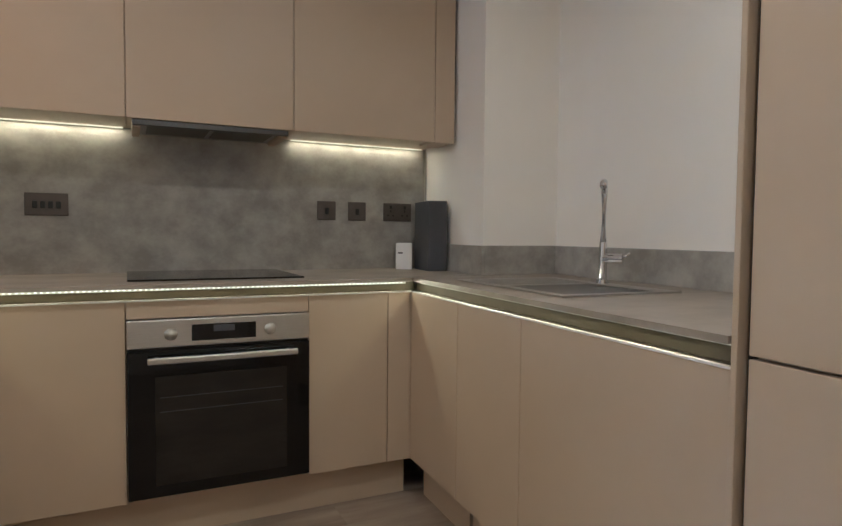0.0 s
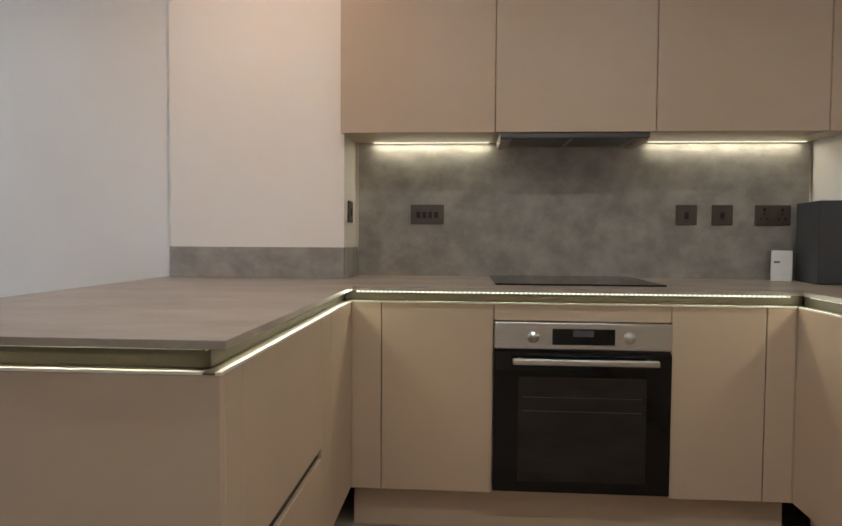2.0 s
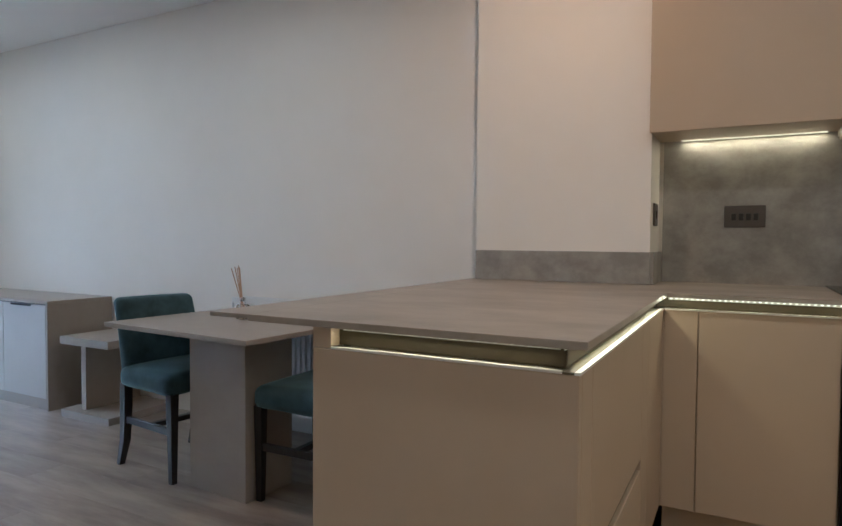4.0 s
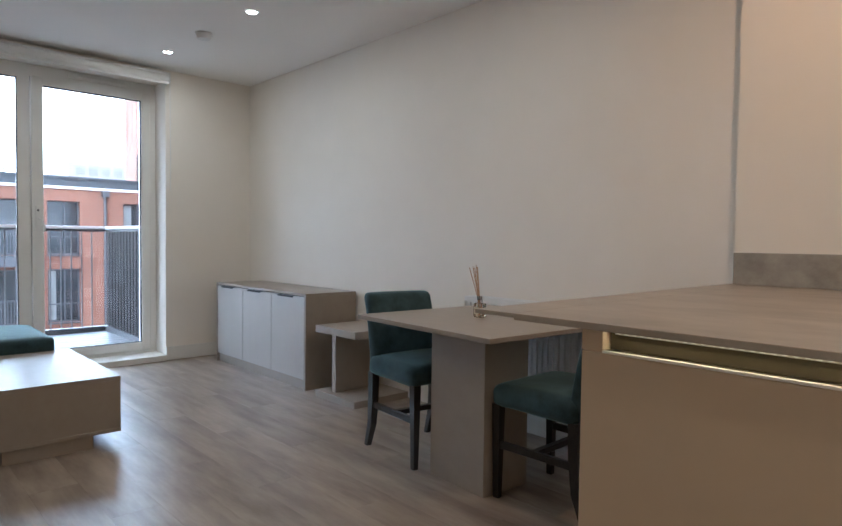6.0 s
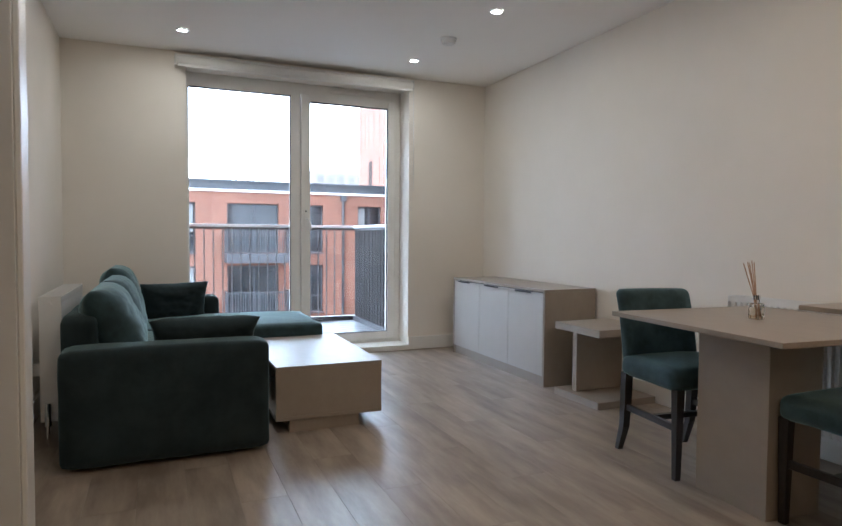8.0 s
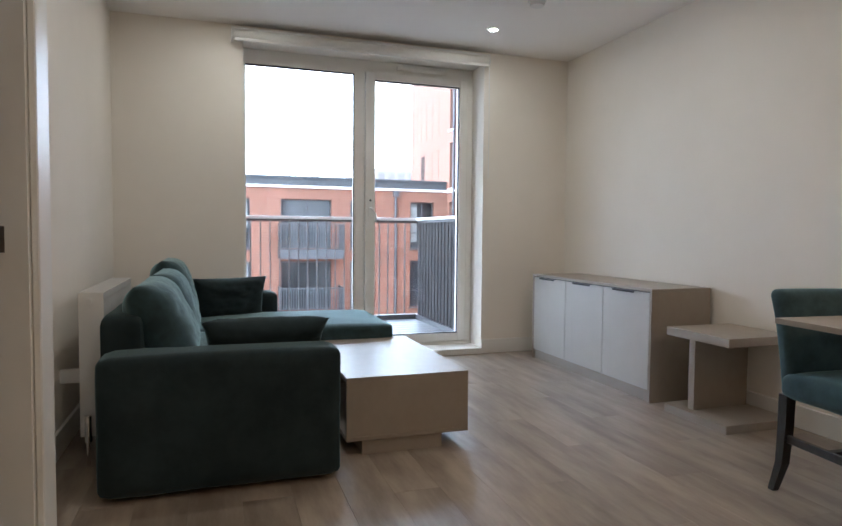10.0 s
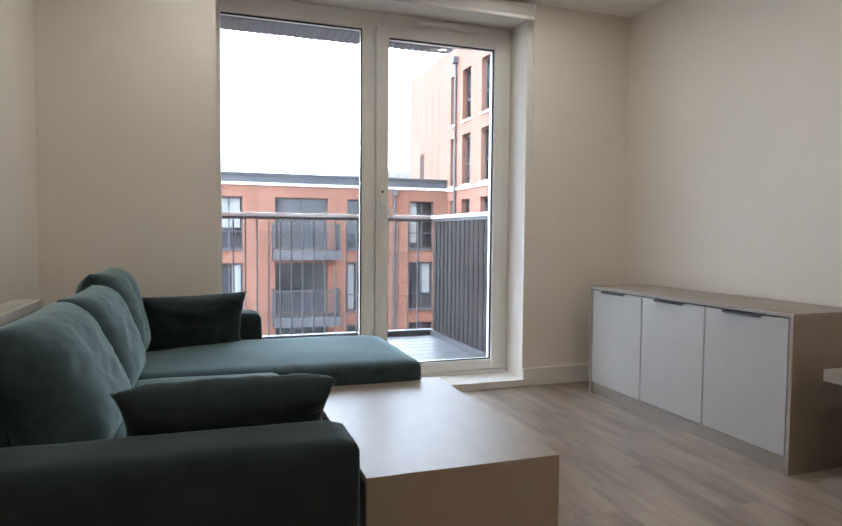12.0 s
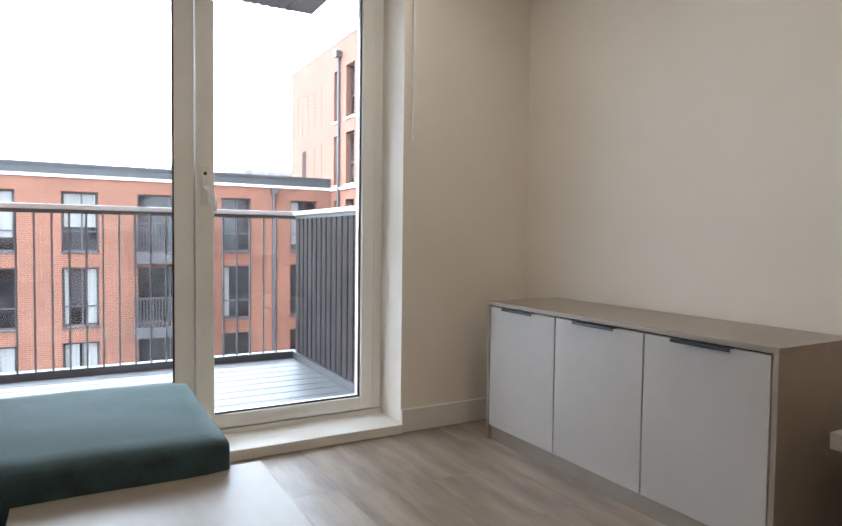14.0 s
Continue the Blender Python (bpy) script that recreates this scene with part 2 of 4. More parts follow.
def tube(points, r, n=10):
    """A round bar through points."""
    bm = bmesh.new()
    pts = [Vector(p) for p in points]
    rings = []
    for i, p in enumerate(pts):
        d = (pts[min(i + 1, len(pts) - 1)] - pts[max(i - 1, 0)]).normalized()
        q = d.to_track_quat("Z", "Y").to_matrix()
        rings.append([bm.verts.new(p + q @ Vector((r * math.cos(a), r * math.sin(a), 0))) for a in [2 * math.pi * k / n for k in range(n)]])
    for a, b in zip(rings, rings[1:]):
        for k in range(n):
            bm.faces.new((a[k], a[(k + 1) % n], b[(k + 1) % n], b[k]))
    bm.faces.new(rings[0][::-1])
    bm.faces.new(rings[-1])
    return bm


def mesh_of(name, bm, material, smooth=False):
    me = bpy.data.meshes.new(name)
    bmesh.ops.recalc_face_normals(bm, faces=bm.faces[:])
    bm.to_mesh(me)
    bm.free()
    me.materials.append(material)
    if smooth:
        for p in me.polygons:
            p.use_smooth = True
    return me


def thing(name, base, label, category, group="", kind=""):
    e = new(name)
    e.location = base
    e.empty_display_size = 0.1
    ORIG[e.name] = Vector(base)
    return tagged(e, label, category, group, kind)


def part(name, bm, material, parent, label="", smooth=False):
    o = ORIG[parent.name]
    bmesh.ops.translate(bm, vec=-o, verts=bm.verts[:])
    ob = new(name, mesh_of(name, bm, material, smooth))
    ob.parent = parent
    ORIG[ob.name] = o
    return tagged(ob, label)


def struct(name, bm, material, label, category="wall"):
    ob = new(name, mesh_of(name, bm, material))
    ORIG[ob.name] = Vector((0, 0, 0))
    return tagged(ob, label, category, kind="structure")


def soft_box(x0, x1, y0, y1, z0, z1, r, crown=0.0, sag=0.0, seed=0, cuts=14, wob=0.004):
    """An upholstered block: rounded edges, a crowned top and small wrinkles."""
    bm = bmesh.new()
    bmesh.ops.create_cube(bm, size=2.0)
    bmesh.ops.subdivide_edges(bm, edges=bm.edges[:], cuts=cuts, use_grid_fill=True)
    cx, cy, cz, hx, hy, hz = (x0 + x1) / 2, (y0 + y1) / 2, (z0 + z1) / 2, (x1 - x0) / 2, (y1 - y0) / 2, (z1 - z0) / 2
    for v in bm.verts:
        u = Vector((v.co.x, v.co.y, v.co.z))
        w = Vector([math.copysign(abs(c) ** 0.8, c) for c in u])
        p = Vector((w.x * hx, w.y * hy, w.z * hz))
        core = Vector((max(-hx + r, min(hx - r, p.x)), max(-hy + r, min(hy - r, p.y)), max(-hz + r, min(hz - r, p.z))))
        d = p - core
        if d.length > 1e-6:
            p = core + d.normalized() * min(r, d.length) if d.length > r else p
        if u.z > 0:
            p.z += crown * (1 - u.x ** 2) * (1 - u.y ** 2) * u.z
        q = Vector((cx, cy, cz)) + p
        nz = noise.noise(q * 6 + Vector((seed, 0, 0)))
        q += (d.normalized() if d.length > 1e-6 else Vector((0, 0, 1 if u.z > 0 else 0))) * nz * wob
        v.co = q
    return bm


def pillow(w, h, t, seed=0, n=30, pinch=0.07, rumple=1.0):
    """A filled cushion in the xz plane, w wide, h high, t thick, with pointed corners."""
    bm = bmesh.new()
    grid = {}
    for s in (-1, 1):
        for i in range(n + 1):
            for j in range(n + 1):
                u, v = 2 * i / n - 1, 2 * j / n - 1
                edge = abs(u) > 0.999 or abs(v) > 0.999
                if edge and s == 1:
                    grid[(s, i, j)] = grid[(-1, i, j)]
                    continue
                px = u * (1 - pinch * (1 - v * v) * abs(u) ** 3)
                pz = v * (1 - pinch * (1 - u * u) * abs(v) ** 3)
                prof = ((1 - u ** 4) * (1 - v ** 4)) ** 0.5
                p = Vector((px * w / 2, 0, pz * h / 2))
                wr = (noise.noise(Vector((px * 3 + seed, pz * 3, s * 2.0))) * 0.016 + noise.noise(Vector((px * 4 + pz * 6 + seed, pz * 10 - px * 5, s))) * 0.007 + max(0.0, pz + 0.1) * abs(noise.noise(Vector((px * 13 + pz * 3 + seed, pz * 2.5 + px, s * 3.0)))) * -0.020) * rumple
                p.y = s * prof * (t / 2 + wr)
                grid[(s, i, j)] = bm.verts.new(p)
    for s in (-1, 1):
        for i in range(n):
            for j in range(n):
                bm.faces.new((grid[(s, i, j)], grid[(s, i + 1, j)], grid[(s, i + 1, j + 1)], grid[(s, i, j + 1)]))
    return bm


def place(bm, m):
    bmesh.ops.transform(bm, matrix=m, verts=bm.verts[:])
    return bm

# ---- structure ----
CEIL_Z, SOUTH, NORTH, WEST, EAST = 2.44, -3.05, 0.44, -5.63, 1.70
T = 0.15
# the sink side stands three degrees out of square
TURN = Matrix.Translation((1.02, 0, 0)) @ Matrix.Rotation(radians(-3), 4, "Z") @ Matrix.Translation((-1.02, 0, 0))
struct("wall_north", box(WEST - 0.4, -1.32, NORTH, NORTH + T, 0, CEIL_Z), M_WALL, "plain off-white painted plaster wall")
struct("wall_north_boxing", box(-1.32, -0.592, 0.327, 0.75, 0, CEIL_Z), M_WALL, "off-white painted boxed-out wall beside the kitchen")
struct("wall_kitchen", box(-0.592, 1.367, 0.585, 0.75, 0, CEIL_Z), M_WALL, "off-white painted kitchen wall behind the splashback")
struct("wall_pillar", place(box(1.337, EAST + T, 0.0, 0.78, 0, CEIL_Z), TURN), M_WALL, "off-white painted boxed pillar in the kitchen corner")
struct("wall_east", place(box(EAST, EAST + T, -3.6, 0.05, 0, CEIL_Z), TURN), M_WALL, "off-white painted wall behind the sink")
struct("wall_south", box(WEST - 0.4, -2.782, SOUTH - T, SOUTH, 0, CEIL_Z), M_WALL, "off-white painted plaster wall behind the sofa")
# hall wall with a doorway
HW = -2.80
struct("wall_hall_end", box(-2.782, -2.68, HW - 0.25, HW, 0, CEIL_Z), M_WALL, "off-white painted wall end beside the doorway")
struct("wall_hall_head", box(-2.68, -2.35, HW - 0.12, HW, 2.06, CEIL_Z), M_WALL, "off-white painted wall above the narrow doorway")
struct("wall_hall_pier", box(-2.35, -2.12, HW - 0.12, HW, 0, CEIL_Z), M_WALL, "off-white painted pier between two doorways")
struct("wall_hall", box(-1.36, EAST + T, HW - 0.12, HW, 0, CEIL_Z), M_WALL, "off-white painted wall of the entrance side")
struct("wall_hall_head_2", box(-2.12, -1.36, HW - 0.12, HW, 2.06, CEIL_Z), M_WALL, "off-white painted wall above the entrance doorway")
struct("wall_hall_back", box(-3.15, EAST + T, -4.2, -4.05, 0, CEIL_Z), M_WALL, "plain off-white wall of the hall")
struct("wall_hall_west", box(-3.12, -2.97, -4.05, SOUTH - T, 0, CEIL_Z), M_WALL, "plain off-white end wall of the hall")
struct("wall_hall_east", box(EAST, EAST + T, -4.05, -3.6, 0, CEIL_Z), M_WALL, "plain off-white end wall of the hall")
# window wall with the opening
OY0, OY1, OZ1 = -2.20, -0.33, 2.35
struct("wall_west_left", box(WEST - 0.4, WEST, SOUTH, OY0, 0, CEIL_Z), M_WALL, "off-white painted window wall and reveal")
struct("wall_west_right", box(WEST - 0.4, WEST, OY1, NORTH, 0, CEIL_Z), M_WALL, "off-white painted window wall and reveal")
struct("wall_west_head", box(WEST - 0.4, WEST, OY0, OY1, OZ1, CEIL_Z), M_WALL, "off-white painted window head")
struct("ceiling", box(WEST - 0.4, EAST + T, -4.2, 0.75, CEIL_Z, CEIL_Z + 0.2), M_CEIL, "smooth white painted ceiling", "ceiling")
floor_ob = struct("floor", box(WEST - 0.4, EAST + T, -4.2, 0.75, -0.20, -0.006), M_JOINT, "wood-effect vinyl plank floor", "floor")

# skirting boards
def skirting(x0, x1, y0, y1):
    struct("baseboard", box(x0, x1, y0, y1, 0, 0.115, 0.003, 1), M_TRIM, "white painted square-edged skirting board", "skirting board")
skirting(WEST + 0.016, -1.32, NORTH - 0.016, NORTH)
skirting(WEST, WEST + 0.016, OY1, NORTH)
skirting(WEST, WEST + 0.016, SOUTH, OY0)
skirting(WEST + 0.016, -2.784, SOUTH, SOUTH + 0.016)

# door frames of the hall wall
def architrave(x0, x1, name):
    a = thing(name, ((x0 + x1) / 2, HW, 0), "white painted door frame with a square architrave", "door frame", kind="structure")
    for nm, b in (("lining", box(x0, x0 + 0.03, HW - 0.12, HW + 0.002, 0, 2.06)), ("lining", box(x1 - 0.03, x1, HW - 0.12, HW + 0.002, 0, 2.06)), ("lining", box(x0 + 0.03, x1 - 0.03, HW - 0.12, HW + 0.002, 2.03, 2.06)),
                  ("architrave", box(x0 - (0.05 if x1 > -2 else 0.10), x0 + 0.012, HW + 0.003, HW + 0.020, 0, 2.108, 0.003, 1)), *([("architrave", box(x1 - 0.012, x1 + 0.05, HW + 0.003, HW + 0.020, 0, 2.108, 0.003, 1))] if x1 > -2 else []),
                  ("architrave", box(x0 + 0.012, x1 - 0.012, HW + 0.003, HW + 0.020, 2.046, 2.108, 0.003, 1)), ("door_stop", box(x0 + 0.03, x0 + 0.042, HW - 0.115, HW - 0.085, 0, 2.03))):
        part(nm, b, M_TRIM, a)
    return a
fr = architrave(-2.68, -2.35, "door_frame_1")
part("strike_plate", box(-2.6498, -2.6468, HW - 0.070, HW - 0.044, 0.925, 0.985), M_PLATE, fr, "dark bronze strike plate")
architrave(-2.12, -1.36, "door_frame_2")
door = thing("door_2", (-1.78, HW - 0.04, 0), "dark grey panelled door in a white frame", "door", kind="structure")
part("door_leaf", box(-2.082, -1.392, HW - 0.050, HW - 0.010, 0.006, 2.028, 0.003, 1), M_DOORDK, door)
for a, c in ((0.12, 0.95), (1.05, 1.92)):
    part("panel", box(-1.96, -1.50, HW - 0.0098, HW - 0.004, a, c, 0.003, 1), M_DOORDK, door)
for hz in (0.25, 1.07, 1.85):
    part("hinge", cyl((-2.090, HW + 0.006, hz), (-2.090, HW + 0.006, hz + 0.10), 0.007), M_PLATE, door, "dark bronze hinge")
part("lever_handle", tube([(-1.45, HW - 0.01, 1.0), (-1.45, HW + 0.045, 1.0), (-1.57, HW + 0.05, 1.0)], 0.009), M_CHROMEH, door, "satin steel lever handle", True)
st = thing("thermostat", (-2.30, HW, 1.335), "small white wall thermostat with a grey display", "thermostat")
part("body", box(-2.308, -2.232, HW + 0.001, HW + 0.026, 1.325, 1.418, 0.005), M_WHITEP, st)
part("display", box(-2.296, -2.244, HW + 0.0262, HW + 0.028, 1.362, 1.405), M_CHAR, st, "grey display")

# ---- kitchen ----
WT, WU = 0.884, 0.8695           # worktop top and underside
GT, GB = 0.8695, 0.829           # recess under the worktop
UZ, UY = 1.457, 0.236           # wall units: underside and front

# worktops
wt = thing("worktop", (-0.9, -0.4, WU), "grey concrete-effect laminate worktop along three sides", "worktop")
part("peninsula_top", join(box(-1.222, -0.486, -1.192, 0.3265, WU, WT, 0.001, 1), box(-1.338, -1.222, -1.192, 0.3265, WU + 0.0045, WT, 0.001, 1)), M_WTOP, wt)
part("back_top", join(box(-0.486, 1.005, -0.059, 0.3265, WU, WT), box(-0.590, 1.365, 0.3265, 0.583, WU, WT)), M_WTOP, wt)
part("sink_top", join(box(1.005, 1.365, 0.0, 0.3265, WU, WT), place(box(1.003, 1.698, -1.491, -0.001, WU, WT), TURN)), M_WTOP, wt)
# upstands
up = thing("upstand", (-0.9, 0.32, WT), "low grey concrete-effect upstand at the back of the worktop", "upstand")
part("strip", box(-1.318, -0.590, 0.311, 0.3265, WT, 1.010, 0.0015, 1), M_CONC, up)
part("strip", box(-0.592, -0.577, 0.327, 0.571, WT, 1.010, 0.0015, 1), M_CONC, up)
up2 = thing("upstand", (1.5, 0.0, WT), "low grey concrete-effect upstand behind the sink", "upstand")
part("strip", place(box(1.3215, 1.3368, -0.016, 0.571, WT, 1.007, 0.0015, 1), TURN), M_CONC, up2)
part("strip", place(box(1.337, 1.684, -0.016, -0.0005, WT, 1.007, 0.0015, 1), TURN), M_CONC, up2)
part("strip", place(box(1.684, 1.6995, -1.491, -0.0005, WT, 1.007, 0.0015, 1), TURN), M_CONC, up2)
sp = thing("splashback", (0.4, 0.58, WT), "full-height grey concrete-effect splashback panel", "splashback")
part("panel", box(-0.575, 1.352, 0.572, 0.5845, WT, UZ + 0.02, 0.001, 1), M_CONC, sp)


def strip_lamp(name, centre, target, size_x, size_y, power, colour):
    la = new(name, bpy.data.lights.new(name, "AREA"))
    la.data.shape, la.data.size, la.data.size_y, la.data.energy, la.data.color = "RECTANGLE", size_x, size_y, power, colour
    la.matrix_basis = look(centre, target)
    return la


def base_unit(x0, x1, y0, y1, face, label, fronts, rail=True):
    """A floor unit: carcass, plinth, fronts. face: the way that it looks (-y, +x or -x)."""
    u = thing("base_cabinet", ((x0 + x1) / 2, (y0 + y1) / 2, 0), label, "kitchen cabinet", "kitchen base units")
    g = 0.02
    if face == "-y":
        part("carcass", box(x0 + 0.001, x1 - 0.001, y0 + g + 0.001, y1, 0.15, GB - 0.018), M_UNIT, u)
        part("plinth", box(x0, x1, y0 + 0.06, y0 + 0.075, 0, 0.149), M_UNIT, u)
        for a, b, z0, z1 in fronts:
            part("front", box(a + 0.0015, b - 0.0015, y0, y0 + g, z0, z1, 0.0015, 1), M_UNIT, u)
    else:
        s = 1 if face == "+x" else -1
        f = x1 if s > 0 else x0
        part("carcass", box(*((x0, f - g - 0.001) if s > 0 else (f + g + 0.001, x1)), y0 + 0.001, y1 - 0.001, 0.15, GB - 0.018), M_UNIT, u)
        part("plinth", box(*sorted((f - s * 0.06, f - s * 0.075)), y0, y1, 0, 0.149), M_UNIT, u)
        for a, b, z0, z1 in fronts:
            part("front", box(*sorted((f, f - s * g)), a + 0.0015, b - 0.0015, z0, z1, 0.0015, 1), M_UNIT, u)
    return u


DT = GB - 0.006
bul = base_unit(-0.50, 0.0, 0.0, 0.57, "-y", "cashmere matt handleless floor cabinet beside the oven", [(-0.500, -0.394, 0.155, DT), (-0.394, 0.0, 0.155, DT)])
ovh = base_unit(0.0, 0.605, 0.0, 0.57, "-y", "cashmere matt oven housing cabinet", [(0.0, 0.605, 0.766, DT)])
bur = base_unit(0.605, 1.018, 0.0, 0.57, "-y", "cashmere matt handleless corner cabinet", [(0.605, 0.92, 0.155, DT), (0.92, 1.018, 0.155, DT)])
part("corner_post", box(-0.5028, -0.4990, -0.001, 0.018, 0.155, DT), M_UNIT, bul)
part("corner_post", box(1.0170, 1.0245, -0.001, 0.018, 0.155, DT), M_UNIT, bur)
bu1 = base_unit(1.02, 1.66, -0.41, 0.0, "-x", "cashmere matt handleless corner cabinet", [(-0.415, 0.0, 0.155, DT)])
bu2 = base_unit(1.02, 1.66, -1.491, -0.43, "-x", "cashmere matt handleless sink cabinet", [(-0.810, -0.415, 0.155, DT), (-1.491, -0.810, 0.155, DT)])
base_unit(-1.04, -0.503, -1.15, -0.62, "+x", "cashmere matt peninsula cabinet", [(-1.070, -0.450, 0.455, DT), (-1.070, -0.450, 0.155, 0.425)])
base_unit(-1.04, -0.503, -0.45, 0.0, "+x", "cashmere matt peninsula corner cabinet", [(-0.450, -0.330, 0.155, DT), (-0.330, 0.0, 0.155, DT)])
pe = thing("peninsula_end_panel", (-0.78, -1.16, 0), "cashmere matt end panel closing the peninsula", "end panel")
part("panel", box(-1.062, -0.5035, -1.17, -1.151, 0.0, DT, 0.0015, 1), M_UNIT, pe)
part("return", box(-0.522, -0.503, -1.1505, -1.0715, 0.0, DT, 0.0015, 1), M_UNIT, pe)
dch = thing("drawer_channel", (-0.52, -0.76, 0.42), "dark recessed grip channel between the peninsula drawers", "grip channel")
part("channel", box(-0.521, -0.515, -1.0705, -0.4505, 0.4255, 0.4545), M_BLACK, dch)
bp_ = thing("peninsula_back_panel", (-1.05, -0.4, 0), "cashmere matt back panel on the table side of the peninsula", "back panel")
part("panel", box(-1.062, -1.043, -1.1505, 0.31, 0.0, GB - 0.03, 0.0015, 1), M_UNIT, bp_)
part("support_post", box(-1.062, -1.015, -1.17, -1.10, GB - 0.005, WU - 0.0005, 0.001, 1), M_UNIT, bp_)

# lit recess under the worktop: a lip, a back and a diode tape high on the back
REC = 0.032                      # depth of the recess


def recess(base, along, across, length, mitre, label, dots, up=0.0):
    """A lit recess. base: the lip's front corner; along: its run; across: the way into the recess."""
    u, v = Vector(along), Vector(across)
    m = Matrix(((u.x, v.x, 0, base[0]), (u.y, v.y, 0, base[1]), (0, 0, 1, 0), (0, 0, 0, 1)))
    g = thing("recessed_profile", (base[0], base[1], GB - 0.006), label, "light strip", "lit recess profiles")
    # white front strip paints the lip's bright line; floor and back stay dim
    part("ledge", place(box(0, length, 0, 0.011, GB - 0.006, GB - 0.001), m), M_TRIM, g, "white ledge standing for the lit lip")
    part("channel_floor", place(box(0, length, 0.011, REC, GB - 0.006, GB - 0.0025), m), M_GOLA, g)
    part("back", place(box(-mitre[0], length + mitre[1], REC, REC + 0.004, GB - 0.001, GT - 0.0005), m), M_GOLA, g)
    tape = part("tape", place(box(0.01, length - 0.01, REC - 0.0015, REC - 0.0002, GT - 0.0145 + up, GT - 0.0065 + up), m), M_TAPE, g, "white flexible tape")
    n = int((length - 0.03) / 0.0165)
    bm = join(*[box(0.015 + k * 0.0165, 0.0225 + k * 0.0165, REC - 0.004, REC - 0.0016, GT - 0.0125 + up, GT - 0.0080 + up) for k in range(n)])
    d = part("diode_row", place(bm, m), dots, tape, "warm white light-emitting diodes")
    d["kind"] = "stuff"
    return g


WARM = (1.0, 0.71, 0.35)


def recess_lamp(name, centre, aim, length, power):
    """The light of one diode tape, thrown out and down over the lip."""
    c = Vector(centre)
    return strip_lamp(name, c, c + Vector(aim), length, 0.006, power, WARM)


RL = "champagne metal recess profile with a warm light strip"
recess((-0.500, -0.002), (1, 0, 0), (0, 1, 0), 1.518, (0.03, 0.03), RL, M_LED)
gb = recess((1.018, -1.490), (0, 1, 0), (1, 0, 0), 1.4855, (0.0, 0.03), RL, M_LEDDIM, 0.0035)
for u in (bu1, bu2, gb):
    u.matrix_basis = TURN @ Matrix.Translation(u.location)
recess((-0.501, -1.172), (0, 1, 0), (-1, 0, 0), 1.167, (-0.034, 0.03), RL, M_LEDDIM, 0.006)
recess((-1.014, -1.172), (1, 0, 0), (0, 1, 0), 0.480, (0.0, 0.0), RL, M_LEDDIM, 0.0035)
LZ = GT - 0.010
recess_lamp("recess_lamp_back", (0.26, 0.024, LZ), (0, -1, -0.6), 1.46, 0.065)
recess_lamp("recess_lamp_sink", (1.044, -0.72, LZ), (-1, 0, -0.6), 1.42, 0.050)
bpy.data.objects["recess_lamp_sink"].matrix_basis = TURN @ bpy.data.objects["recess_lamp_sink"].matrix_basis
recess_lamp("recess_lamp_peninsula", (-0.527, -0.57, LZ), (1, 0, -0.6), 1.10, 0.042)
recess_lamp("recess_lamp_end", (-0.775, -1.146, LZ), (0, -1, -0.6), 0.44, 0.015)

# oven
ov = thing("oven", (0.3, 0, 0.166), "built-in single oven, steel control panel and black glass door", "oven")
part("control_panel", box(0.002, 0.603, -0.018, 0.3, 0.670, 0.763, 0.003), M_STEEL, ov)
part("door", box(0.002, 0.603, -0.022, 0.3, 0.170, 0.662, 0.004), M_BLACKG, ov, "black glass oven door")
part("vent_gap", box(0.004, 0.601, -0.004, 0.3, 0.662, 0.670), M_BLACK, ov)
part("display", box(0.200, 0.412, -0.0205, -0.0175, 0.687, 0.742, 0.001, 1), M_BLACKG, ov, "black glass display")
part("display_window", box(0.270, 0.340, -0.0215, -0.0200, 0.716, 0.738), M_CHAR, ov)
for kx in (0.135, 0.462):
    part("knob", place(join(cyl((0, 0, 0), (0, -0.0035, 0), 0.021, 0.020, 28), cyl((0, -0.0035, 0), (0, -0.0045, 0), 0.0155, 0.015, 28)), Matrix.Translation((kx, -0.018, 0.713))), M_STEEL, ov, "steel pop-out knob", True)
hd = part("handle", box(0.062, 0.552, -0.062, -0.046, 0.622, 0.644, 0.005), M_STEEL, ov, "brushed steel bar handle")
for hx in (0.09, 0.525):
    part("bracket", box(hx - 0.008, hx + 0.008, -0.046, -0.021, 0.625, 0.641, 0.002, 1), M_STEEL, hd)
for rz in (0.503, 0.455):
    part("rack", box(0.10, 0.505, -0.0232, -0.0224, rz, rz + 0.003), M_RACK, ov, "wire shelf seen through the glass")
part("inner_window", box(0.085, 0.52, -0.0226, -0.0218, 0.21, 0.575, 0.0003, 1), M_INNERG, ov, "dark brown inner glass")

# hob
hb = thing("hob", (0.3, 0.3, WT), "flush black ceramic glass hob set in the worktop", "hob")
part("glass_plate", box(0.006, 0.606, 0.060, 0.56, WT + 0.0005, WT + 0.007, 0.002, 1), M_HOB, hb)
